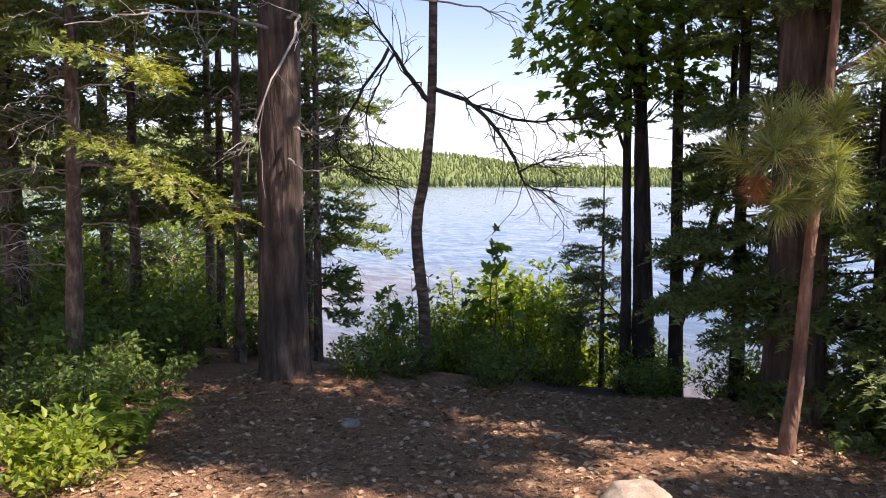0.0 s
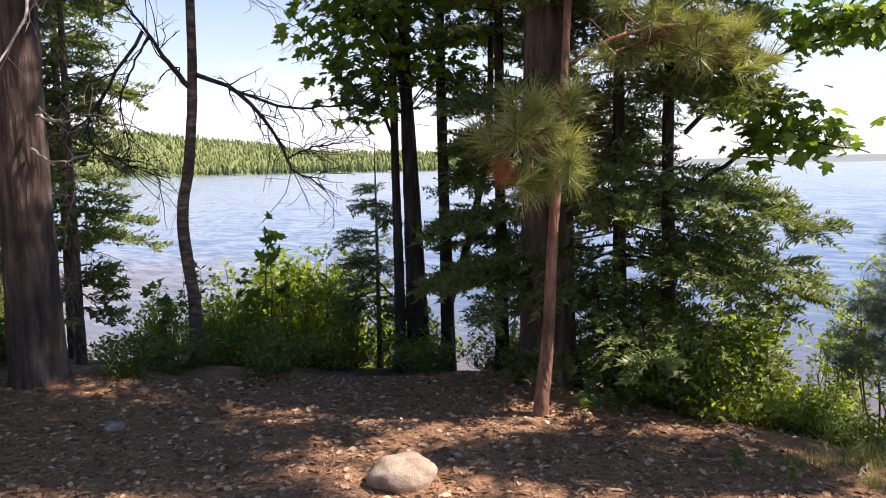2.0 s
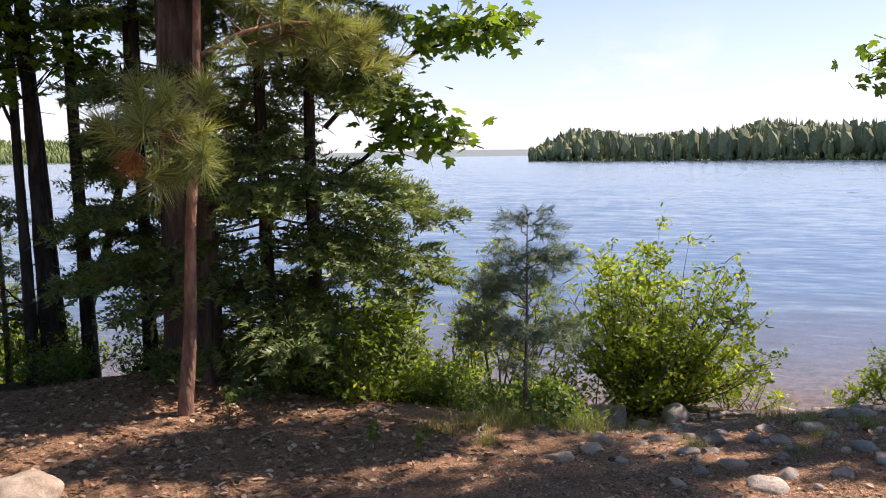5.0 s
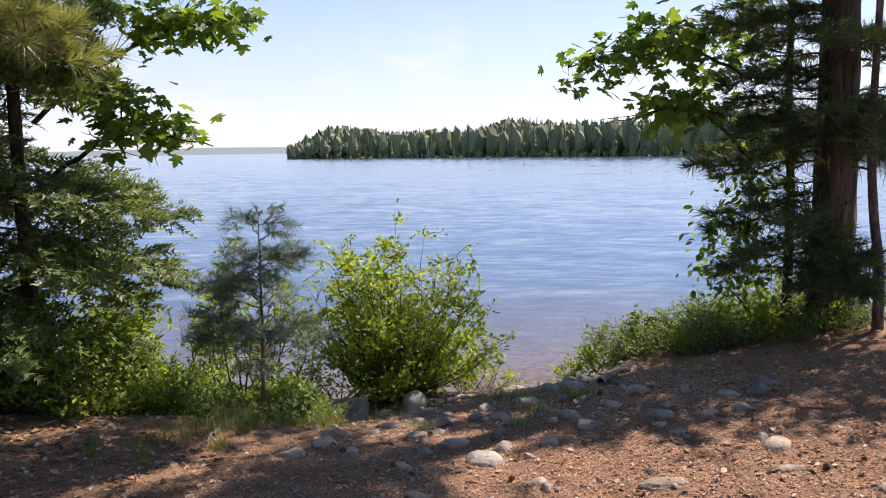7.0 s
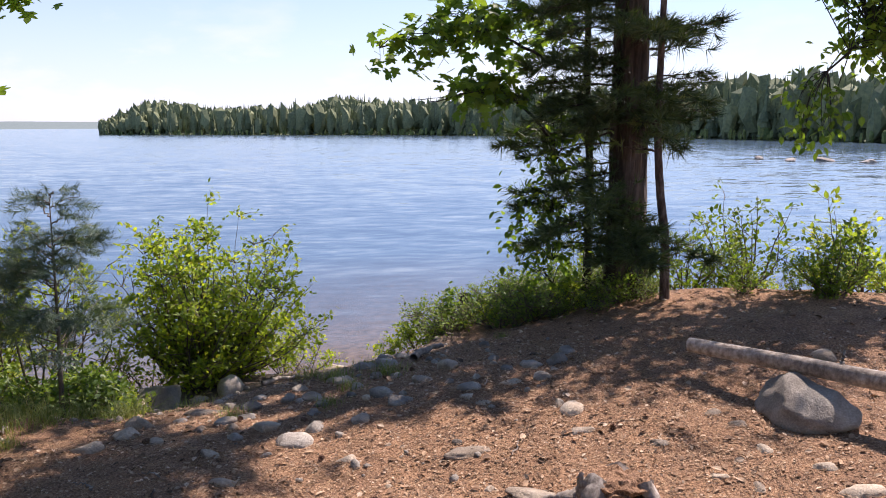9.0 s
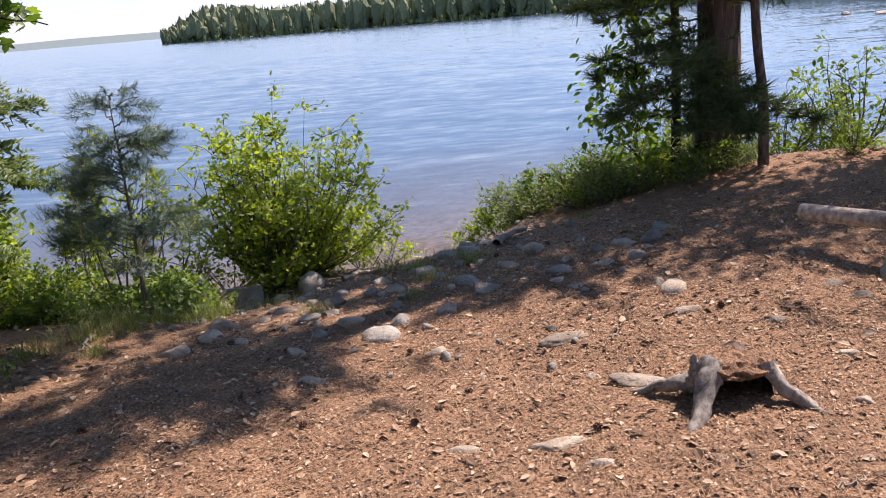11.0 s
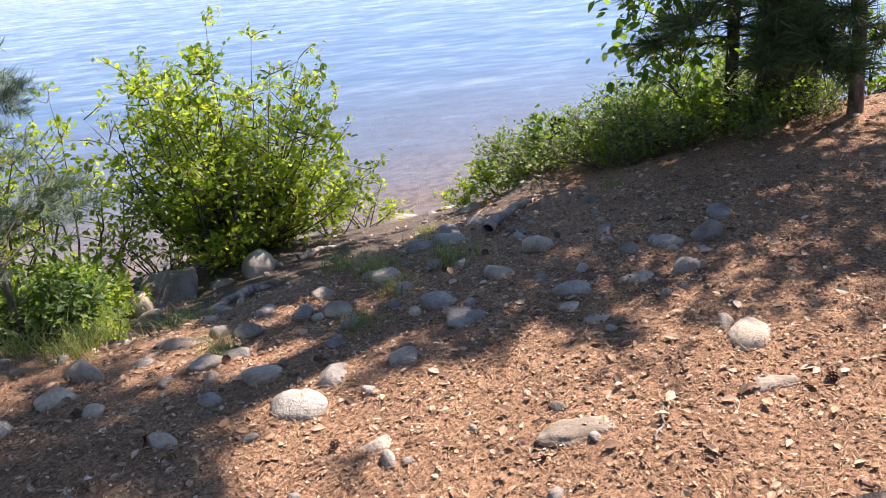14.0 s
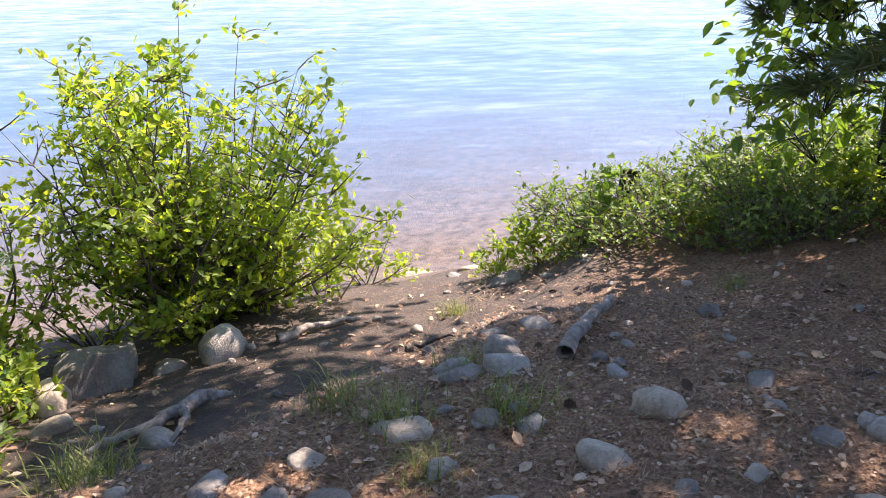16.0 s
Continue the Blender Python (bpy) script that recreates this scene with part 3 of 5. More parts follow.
def branch_part(parent, points, r0, r1, mat, name="branch", twigs=0, twig_long=0.4, label="", droop=0.0, sides=6):
    """A limb with forking side twigs in one mesh."""
    pts = curve_through(points, 16, 0.006)
    pieces = [tube(pts, np.linspace(r0, r1, 16), sides)]
    for k in range(twigs):
        i = int(rng.integers(3, 15))
        way = unit(unit(pts[i] - pts[i - 1]) * 0.7 + rng.normal(0, 0.6, 3) + (0, 0, -droop))
        long = twig_long * rng.uniform(0.4, 1.2)
        bend = pts[i] + way * long * 0.5 + rng.normal(0, 0.05 * long, 3)
        end = pts[i] + way * long + rng.normal(0, 0.14 * long, 3) + np.array([0, 0, -droop * long * 0.3])
        w = curve_through([pts[i], bend, end], 7, 0.01 * long)
        r = max(r1, 0.35 * np.interp(i, [0, 15], [r0, r1]))
        pieces.append(tube(w, np.linspace(r, 0.002, 7), 4))
        for q in range(2 if long > 0.2 else 1):
            j = int(rng.integers(2, 6))
            e2 = w[j] + unit(way + rng.normal(0, 0.8, 3)) * long * rng.uniform(0.25, 0.5)
            pieces.append(tube(curve_through([w[j], (w[j] + e2) / 2 + rng.normal(0, 0.03 * long, 3), e2], 5), np.linspace(r * 0.6, 0.0017, 5), 3))
    return attach(name, mesh_of(name, *(lambda v, f: (local(parent, v), f))(*join(pieces)), mat, True), parent, label)


def foliage(parent, source, blobs, template, size, per_twig, mat, twig_mat, twig_r=0.006, hang=0.35, flat=0.5, name="crown", label="", spread=0.13):
    """Twigs from a limb to points in the blobs ((centre, radii, twigs), ...), with leaves along their outer half."""
    places, ways, twig_pieces = [], [], []
    source = np.atleast_2d(np.asarray(source, float))
    for centre, radii, count in blobs:
        for _ in range(count):
            q = rng.normal(size=3)
            q = q / np.linalg.norm(q) * rng.uniform(0.25, 1) ** 0.5
            end = np.asarray(centre) + q * np.asarray(radii)
            root = source[np.argmin(np.linalg.norm(source - end, axis=1) + rng.uniform(0, 0.5, len(source)))]
            mid = (root + end) / 2 + rng.normal(0, 0.06, 3) * np.linalg.norm(end - root) + (0, 0, 0.08)
            w = curve_through([root, mid, end], 8)
            twig_pieces.append(tube(w, np.linspace(twig_r, 0.0015, 8), 4))
            out = unit(w[-1] - w[-3])
            t = rng.uniform(0.55, 1.05, per_twig)
            k = np.clip((t * 7).astype(int), 0, 7)
            places.append(w[k] + rng.normal(0, spread, (per_twig, 3)) * (1, 1, 0.6))
            d = out * 0.5 + rng.normal(0, 0.7, (per_twig, 3))
            d[:, 2] = d[:, 2] * flat - hang
            ways.append(d)
    places, ways = np.concatenate(places), np.concatenate(ways)
    n = len(places)
    v, f = scatter(template, places, ways, rng.uniform(*size, n), rng.normal(0, 0.5, n))
    tv, tf = join(twig_pieces)
    attach(name, mesh_of(name, local(parent, v), f, mat), parent, label)
    tagged(attach("twig_mass", mesh_of("twig_mass", local(parent, tv), tf, twig_mat, True), parent), kind="stuff")


def conifer_limbs(parent, axis, z0, z1, reach, count, droop, template, spray, mat, bark, dense=26, lift=0.0, name="needles", azimuth=None, r0=0.012, width=0.5, label=""):
    """Tiers of limbs round the axis (points from foot to top), each with sprays of needles on both sides."""
    axis = np.asarray(axis, float)
    wood, places, ways = [], [], []
    for k in range(count):
        z = rng.uniform(z0, z1)
        root = np.array([np.interp(z, axis[:, 2], axis[:, i]) for i in (0, 1)] + [z])
        a = rng.uniform(0, 2 * np.pi) if azimuth is None else rng.uniform(*azimuth)
        long = reach(z) * rng.uniform(0.65, 1.1)
        out = np.array([math.cos(a), math.sin(a), 0])
        end = root + out * long + np.array([0, 0, lift * long - droop * long])
        mid = root + out * long * 0.5 + np.array([0, 0, lift * long * 0.7 - droop * long * 0.3])
        w = curve_through([root, mid, end], 12, 0.008)
        wood.append(tube(w, np.linspace(r0, 0.002, 12), 5))
        side = np.array([-out[1], out[0], 0])
        for _ in range(max(4, int(dense * long))):
            t = rng.uniform(0.18, 1.0) ** 0.8
            p = w[min(11, int(t * 11.99))]
            s = rng.choice((-1, 1)) * rng.uniform(0.0, width) * long * (1.05 - t)
            places.append(p + side * s + rng.normal(0, 0.025, 3) + np.array([0, 0, -0.12 * abs(s)]))
            ways.append(out * rng.uniform(0.4, 1.1) + side * np.sign(s) * rng.uniform(0.1, 1.0) + np.array([0, 0, rng.normal(-0.12, 0.22)]))
    n = len(places)
    v, f = scatter(template, np.array(places), np.array(ways), rng.uniform(*spray, n), rng.normal(0, 0.5, n))
    attach(name, mesh_of(name, local(parent, v), f, mat), parent, label)
    for wv, wf in wood:
        attach("limb", mesh_of("limb", local(parent, wv), wf, bark, True), parent)


def high_crown(parent, axis, z0, z1, radius, tufts, mat, template=None, size=(0.22, 0.4), clumps=26):
    """The crown overhead of a tall pine, which dapples the ground."""
    axis = np.asarray(axis, float)
    places, wood = [], []
    for k in range(clumps):
        z = rng.uniform(z0, z1)
        root = np.array([np.interp(z, axis[:, 2], axis[:, i]) for i in (0, 1)] + [z])
        a, long = rng.uniform(0, 2 * np.pi), radius * rng.uniform(0.4, 1.05) * (1.15 - 0.55 * (z - z0) / (z1 - z0))
        end = root + np.array([math.cos(a) * long, math.sin(a) * long, rng.uniform(-0.1, 0.5)])
        w = curve_through([root, (root + end) / 2 + (0, 0, 0.1), end], 8)
        wood.append(tube(w, np.linspace(0.035, 0.006, 8), 5))
        m = tufts // clumps
        t = rng.uniform(0.35, 1.0, m)
        places.append(root + t[:, None] * (end - root) + rng.normal(0, 0.28, (m, 3)) * (1, 1, 0.5))
    places = np.concatenate(places)
    n = len(places)
    v, f = scatter(template or TUFT_COARSE, places, rng.normal(0, 1, (n, 3)) + (0, 0, 0.5), rng.uniform(*size, n))
    attach("crown", mesh_of("crown", local(parent, v), f, mat), parent)
    for wv, wf in wood:
        attach("limb", mesh_of("limb", local(parent, wv), wf, M_PINE, True), parent)


def shrub(name, x, y, tall, spread, stems, leaves, size, mat, label, category="shrub", group="", template=None, lean=(0, 0), up=0.0, twigs=7, bare=0.25, fill=1.0):
    """Stems that fan out from one foot, forked into twigs with leaves along them."""
    ob = thing(name, x, y, label, category, group, up)
    foot = np.array(ob.location[:])
    wood, places, ways = [], [], []
    per = max(2, leaves // (stems * twigs))
    for k in range(stems):
        wood = []
        a = rng.uniform(0, 2 * np.pi)
        r = spread * rng.uniform(0.1, 1.0) ** 0.6
        top = foot + np.array([math.cos(a) * r + lean[0], math.sin(a) * r + lean[1], tall * rng.uniform(0.55, 1.0) * (1 - 0.35 * (r / spread) ** 2)])
        mid = foot + (top - foot) * 0.5 + np.array([math.cos(a), math.sin(a), 0]) * r * 0.12 + rng.normal(0, 0.04 * tall, 3)
        start = foot + np.array([rng.normal(0, 0.06 * spread), rng.normal(0, 0.06 * spread), -0.05])
        w = curve_through([start, mid, top], 7, 0.006 * tall)
        r0 = 0.004 + 0.006 * tall
        wood.append(tube(w, np.linspace(r0, 0.0015, 7), 4))
        for q in range(twigs):
            t = rng.uniform(bare, 1.0)
            p = w[min(6, int(t * 6.99))]
            b = rng.uniform(0, 2 * np.pi)
            long = (0.12 + 0.28 * spread) * rng.uniform(0.4, 1.1) * (1.25 - 0.7 * t)
            e = p + np.array([math.cos(b) * long, math.sin(b) * long, long * rng.uniform(0.1, 0.9)])
            tw = curve_through([p, (p + e) / 2 + rng.normal(0, 0.02, 3), e], 4)
            wood.append(tube(tw, np.linspace(r0 * 0.4, 0.001, 4), 3))
            s = rng.uniform(0.2, 1.05, per)
            places.append(tw[0] + s[:, None] * (e - p) + rng.normal(0, 0.25 * size[1] + 0.012, (per, 3)))
            d = (e - p) / long * 0.6 + rng.normal(0, 0.6, (per, 3))
            ways.append(d)
        sv, sf = join(wood)
        attach("stem", mesh_of("stem", local(ob, sv), sf, M_STEM, True), ob)
    places, ways = np.concatenate(places), np.concatenate(ways)
    n = len(places)
    v, f = scatter(template or OVATE, places, ways, rng.uniform(*size, n), rng.normal(0, 0.6, n))
    tagged(attach("foliage", mesh_of("foliage", local(ob, v), f, mat), ob), kind="stuff")
    return ob


def copies(ob, spots, group=""):
    """The same plant again at other places, turned and grown otherwise."""
    for x, y, turn, grow in spots:
        c = copy_thing(ob, pose(*at_ground(x, y), 0, 0, turn))
        c.scale = (grow, grow, grow * 0.95)


# ---- the big pine by the clearing ----
pine = thing("pine_tree", -1.36, 6.95, "tall old pine with furrowed grey-brown bark", "tree", "tall pines")
ax = [(-1.36, 6.95, 0.0), (-1.37, 6.96, 2.5), (-1.33, 6.98, 6), (-1.3, 7.0, 13)]
trunk_part(pine, ax, 0.215, 0.10, M_PINE, 22, 0.3, 0.06)
high_crown(pine, ax, 5.5, 13, 2.4, 2600, M_NEEDLE_DARK)
for pts, tw in [([(-1.25, 6.8, 3.1), (-0.9, 5.6, 2.85), (-0.85, 4.9, 2.45), (-1.05, 4.7, 1.9)], 9), ([(-1.2, 6.8, 3.3), (-0.6, 6.3, 3.15), (0.2, 6.4, 3.1), (0.6, 6.6, 3.0)], 9), ([(-1.2, 6.75, 2.2), (-0.95, 6.5, 2.14), (-0.75, 6.4, 2.2)], 4), ([(-1.25, 6.75, 1.95), (-1.05, 6.5, 1.85), (-0.8, 6.5, 1.9)], 3), ([(-1.4, 6.7, 3.0), (-1.7, 5.8, 2.95), (-2.3, 5.2, 2.75)], 8)]:
    branch_part(pine, pts, 0.014, 0.003, M_TWIG, "dead_branch", tw, 0.45, "bare grey dead branch", 0.25)

# ---- young birch with bare limbs ----
birch = thing("birch_tree", -0.24, 7.75, "slender crooked young birch with banded bark and bare limbs", "tree")
ax = [(-0.24, 7.75, -0.1), (-0.2, 7.7, 0.5), (-0.27, 7.65, 1.3), (-0.18, 7.62, 1.9), (-0.12, 7.62, 2.7), (-0.1, 7.6, 4.2), (0.0, 7.6, 6.0)]
M_BIRCH = bark_material("birch_bark", (0.03, 0.025, 0.02), (0.12, 0.095, 0.075), (0.36, 0.30, 0.25), 2.5, 9, 0.006)
trunk_part(birch, ax, 0.062, 0.03, M_BIRCH, 12, 0.25, 0.06)
for pts, r, tw in [([(-0.12, 7.62, 2.62), (0.25, 7.45, 2.45), (0.55, 7.3, 2.1), (0.72, 7.25, 1.75), (0.98, 7.2, 1.66)], 0.024, 16), ([(0.2, 7.47, 2.47), (0.7, 7.3, 2.3), (1.1, 7.2, 2.3), (1.4, 7.15, 2.35)], 0.016, 14),
                   ([(-0.15, 7.62, 2.5), (-0.35, 7.5, 2.75), (-0.5, 7.4, 3.0), (-0.8, 7.3, 3.4)], 0.026, 12), ([(-0.5, 7.45, 2.95), (-0.75, 7.3, 2.5), (-0.95, 7.25, 2.1), (-0.7, 7.2, 1.85), (-0.3, 7.15, 1.7)], 0.016, 20),
                   ([(-0.45, 7.4, 2.9), (-0.65, 7.2, 2.4), (-0.6, 7.1, 1.9)], 0.010, 12), ([(0.65, 7.3, 1.85), (0.9, 7.2, 1.95), (1.25, 7.1, 2.0)], 0.010, 10)]:
    branch_part(birch, pts, r, 0.004, M_MAPLE, "bare_limb", 2 * tw, 0.48, "", 0.12)
foliage(birch, [(0.0, 7.6, 5.0)], [((0.1, 7.5, 5.2), (1.0, 1.0, 1.0), 60)], OVATE, (0.05, 0.08), 14, M_MAPLE_LEAF, M_MAPLE)

# ---- maple clump ----
def maple(x, y, top, r0, lean, name="maple_tree", label="dark slender maple trunk in a clump by the water"):
    ob = thing(name, x, y, label, "tree", "maple clump")
    z = float(height(x, y))
    ax = [(x, y, z), (x + lean * 0.15, y, z + 1.2), (x + lean * 0.3, y + 0.05, z + 2.6), (x + lean, y, top)]
    trunk_part(ob, ax, r0, r0 * 0.5, M_MAPLE, 12, 0.3, 0.05)
    return ob, ax


m1, ax1 = maple(1.93, 8.2, 7.5, 0.095, -0.12)
m2, ax2 = maple(2.28, 8.25, 7.5, 0.08, -0.05)
m6, ax6 = maple(1.76, 8.15, 7.0, 0.06, -0.02)
m3, ax3 = maple(2.66, 7.55, 8.0, 0.07, 0.05)
m4, ax4 = maple(2.1, 8.5, 6.5, 0.05, -0.35)
branch_part(m6, [(1.75, 8.15, 2.0), (1.55, 8.0, 2.5), (1.4, 7.9, 2.9)], 0.02, 0.008, M_MAPLE, "limb", 5)
branch_part(m2, [(2.3, 8.25, 0.35), (2.5, 8.2, 1.0), (2.7, 8.15, 1.9), (2.75, 8.1, 3.2)], 0.05, 0.03, M_MAPLE, "limb", 4)
limb = [(1.88, 8.2, 2.3), (1.75, 8.0, 2.8), (1.5, 7.8, 3.2), (1.3, 7.7, 3.5)]
branch_part(m1, limb, 0.04, 0.012, M_MAPLE, "limb", 5)
foliage(m1, limb + [(1.7, 7.9, 2.55), (1.8, 8.0, 2.3)], [((1.35, 7.7, 2.35), (0.3, 0.4, 0.2), 20), ((1.05, 7.7, 2.85), (0.65, 0.5, 0.25), 34), ((1.5, 7.8, 3.3), (0.8, 0.6, 0.35), 60), ((2.3, 8.1, 2.9), (0.6, 0.5, 0.4), 30)], LOBED, (0.08, 0.14), 7, M_MAPLE_LEAF, M_MAPLE, 0.006, 0.45)
foliage(m3, [(2.7, 7.55, 3.2), (2.7, 7.5, 6.2)], [((2.5, 7.6, 7.2), (1.6, 1.4, 1.0), 110), ((2.2, 8.0, 3.6), (0.8, 0.5, 0.25), 18)], LOBED, (0.09, 0.15), 9, M_MAPLE_LEAF, M_MAPLE, 0.008, 0.4)
branch_part(m4, [(2.05, 8.4, 0.0), (1.7, 8.2, 0.45), (1.35, 8.1, 0.85)], 0.014, 0.005, M_MAPLE, "bare_limb", 6)

# ---- big pine with a young red pine before it ----
bigpine = thing("pine_tree", 2.60, 6.05, "stout old pine with deeply furrowed bark", "tree", "tall pines")
ax = [(2.6, 6.05, 0.1), (2.6, 6.05, 2.5), (2.58, 6.1, 6), (2.55, 6.1, 13)]
trunk_part(bigpine, ax, 0.215, 0.09, M_PINE, 22, 0.35, 0.07)
high_crown(bigpine, ax, 5.7, 13, 2.1, 2600, M_NEEDLE_DARK)

sapling = thing("young_red_pine", 2.33, 5.27, "young red pine with smooth orange-brown stem", "tree")
sap_ax = [(2.27, 5.27, 0.08), (2.32, 5.25, 0.6), (2.35, 5.22, 1.3), (2.42, 5.2, 2.2), (2.52, 5.2, 4.2)]
trunk_part(sapling, sap_ax, 0.052, 0.02, M_REDPINE, 12, 0.15, 0.04)


def tufts(parent, limb, centre, radii, count, size, mat, name="needles", way=(0, -0.3, 0.5), template=None):
    p = np.asarray(centre) + rng.normal(0, 0.5, (count, 3)) * np.asarray(radii)
    d = (p - np.asarray(limb)) + np.asarray(way) * 0.3 + rng.normal(0, 0.15, (count, 3))
    v, f = scatter(template or TUFT_LONG, p, d, rng.uniform(*size, count))
    attach(name, mesh_of(name, local(parent, v), f, mat), parent)
    wood = [tube(curve_through([limb, (np.asarray(limb) + q) / 2 + rng.normal(0, 0.02, 3), q], 6), np.linspace(0.007, 0.004, 6), 5) for q in p]
    wv, wf = join(wood)
    tagged(attach("shoot_mass", mesh_of("shoot_mass", local(parent, wv), wf, M_REDPINE, True), parent), kind="stuff")


branch_part(sapling, [(2.38, 5.21, 1.7), (2.25, 5.0, 1.85), (2.1, 4.9, 1.95)], 0.016, 0.007, M_REDPINE, "limb", 2, 0.2)
tufts(sapling, (2.14, 4.98, 1.88), (2.07, 4.9, 1.93), (0.30, 0.26, 0.28), 19, (0.18, 0.26), M_NEEDLE)
tufts(sapling, (2.2, 5.0, 1.86), (2.24, 4.88, 1.72), (0.18, 0.18, 0.15), 8, (0.16, 0.22), M_NEEDLE, way=(0, -0.3, -0.3))
tufts(sapling, (2.35, 5.15, 2.05), (2.45, 5.1, 2.2), (0.04, 0.04, 0.04), 3, (0.19, 0.24), M_NEEDLE)
tufts(sapling, (1.98, 5.0, 1.84), (1.92, 4.95, 1.74), (0.04, 0.04, 0.05), 3, (0.13, 0.17), M_NEEDLE_DEAD, "dead_needles", (0, 0, -0.6))
branch_part(sapling, [(2.44, 5.2, 2.4), (2.8, 5.1, 2.6), (3.2, 5.0, 2.65), (3.5, 4.95, 2.6)], 0.018, 0.007, M_REDPINE, "limb", 3, 0.2)
tufts(sapling, (3.05, 5.2, 2.6), (3.05, 5.1, 2.62), (0.46, 0.32, 0.26), 20, (0.16, 0.24), M_NEEDLE)
tufts(sapling, (3.3, 5.05, 2.5), (3.42, 5.0, 2.52), (0.34, 0.26, 0.26), 16, (0.16, 0.24), M_NEEDLE)
tufts(sapling, (2.5, 5.2, 3.4), (2.45, 5.15, 3.5), (0.7, 0.5, 0.3), 26, (0.16, 0.24), M_NEEDLE)

# ---- spruce behind the pine, with drooping limbs ----
spruce = thing("spruce_tree", 3.35, 6.35, "dark spruce with drooping dense limbs over the bank", "tree", "spruces")
ax = [(3.35, 6.35, -0.2), (3.33, 6.35, 3), (3.3, 6.35, 7.5)]
trunk_part(spruce, ax, 0.065, 0.02, M_MAPLE, 12)
conifer_limbs(spruce, ax, 0.2, 6.8, lambda z: 1.55 * (1 - max(0, z - 1.5) / 7.5) * (0.75 + 0.25 * min(1, z / 1.5)), 160, 0.22, SPRAY, (0.16, 0.28), M_SPRUCE_NEEDLE, M_SPRUCE, 84)
spruce2 = thing("spruce_tree", 2.75, 7.85, "thin dark spruce among the maple stems", "tree", "spruces")
ax = [(2.75, 7.85, -0.3), (2.75, 7.85, 7.0)]
trunk_part(spruce2, ax, 0.06, 0.02, M_SPRUCE, 10)
conifer_limbs(spruce2, ax, 0.6, 6.8, lambda z: 0.75 * (1 - 0.3 * z / 7), 120, 0.2, SPRAY, (0.16, 0.28), M_SPRUCE_NEEDLE, M_SPRUCE, 80)

spruce3 = thing("spruce_tree", 1.62, 8.75, "small dark spruce with short ragged limbs", "tree", "spruces")
ax = [(1.62, 8.75, -0.5), (1.62, 8.75, 2.05)]
trunk_part(spruce3, ax, 0.035, 0.003, M_SPRUCE, 10)
conifer_limbs(spruce3, ax, 0.2, 2.05, lambda z: 0.5 * (1.1 - z / 2.6), 30, 0.15, SPRAY, (0.14, 0.24), M_SPRUCE_NEEDLE, M_SPRUCE, 70)

# maple limb reaching out over the water past the spruce
m5, ax5 = maple(3.75, 6.3, 6.5, 0.07, 0.1, label="maple leaning out over the water behind a spruce")
for pts, blobs in [([(3.85, 6.2, 2.0), (4.3, 5.8, 2.5), (4.8, 5.4, 2.75), (5.15, 5.05, 2.8)], [((4.6, 5.5, 2.72), (0.5, 0.35, 0.14), 34), ((5.0, 5.15, 2.76), (0.2, 0.2, 0.1), 12)]),
                   ([(3.85, 6.2, 1.5), (4.2, 5.8, 1.85), (4.5, 5.55, 1.9), (4.85, 5.3, 1.8)], [((4.45, 5.6, 1.9), (0.42, 0.3, 0.1), 26), ((4.3, 5.7, 2.2), (0.3, 0.3, 0.15), 16)])]:
    branch_part(m5, pts, 0.022, 0.005, M_MAPLE, "limb", 4)
    foliage(m5, curve_through(pts, 10), blobs, LOBED, (0.08, 0.14), 6, M_MAPLE_LEAF, M_MAPLE, 0.005, 0.35)
# the last four leaf clusters are unseen, added to shade the clearing
foliage(m5, curve_through([(3.8, 6.3, 3), (4.0, 6.0, 4.6), (4.7, 5.2, 5.8)], 8), [((4.0, 6.0, 3.6), (0.9, 0.8, 0.5), 60), ((4.7, 5.6, 4.9), (1.3, 0.55, 0.7), 80), ((5.1, 5.5, 6.3), (1.4, 0.6, 0.8), 60), ((4.6, 3.7, 8.4), (1.8, 1.0, 0.8), 100), ((5.5, 4.95, 5.1), (0.9, 0.45, 0.4), 125)], LOBED, (0.08, 0.14), 9, M_MAPLE_LEAF, M_MAPLE, 0.006, 0.35)

# ---- young pine and bushes at the bank ----
yp = thing("young_pine", 4.62, 4.5, "young white pine with thin blue-green tiers", "tree")
ax = [(4.62, 4.5, -0.15), (4.62, 4.48, 0.5), (4.6, 4.45, 1.28)]
trunk_part(yp, ax, 0.018, 0.003, M_STEM, 8, 0.1)
conifer_limbs(yp, ax, 0.1, 1.3, lambda z: 0.62 - 0.34 * z, 42, 0.0, SPRAY_FINE, (0.13, 0.2), M_WHITEPINE, M_STEM, 34, 0.35, r0=0.006, width=0.35)

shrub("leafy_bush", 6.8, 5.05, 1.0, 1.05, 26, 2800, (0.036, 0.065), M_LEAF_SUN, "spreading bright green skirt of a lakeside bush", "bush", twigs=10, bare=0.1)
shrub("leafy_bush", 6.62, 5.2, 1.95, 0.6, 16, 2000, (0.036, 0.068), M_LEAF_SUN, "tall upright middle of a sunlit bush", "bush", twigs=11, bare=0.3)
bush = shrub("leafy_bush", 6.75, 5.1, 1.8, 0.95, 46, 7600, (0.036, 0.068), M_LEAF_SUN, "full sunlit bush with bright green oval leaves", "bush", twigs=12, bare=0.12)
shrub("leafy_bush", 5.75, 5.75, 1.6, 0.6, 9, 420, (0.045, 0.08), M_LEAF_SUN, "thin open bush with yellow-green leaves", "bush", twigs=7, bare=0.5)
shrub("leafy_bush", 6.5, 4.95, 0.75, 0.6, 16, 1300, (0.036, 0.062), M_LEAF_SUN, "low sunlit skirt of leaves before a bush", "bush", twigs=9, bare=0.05)
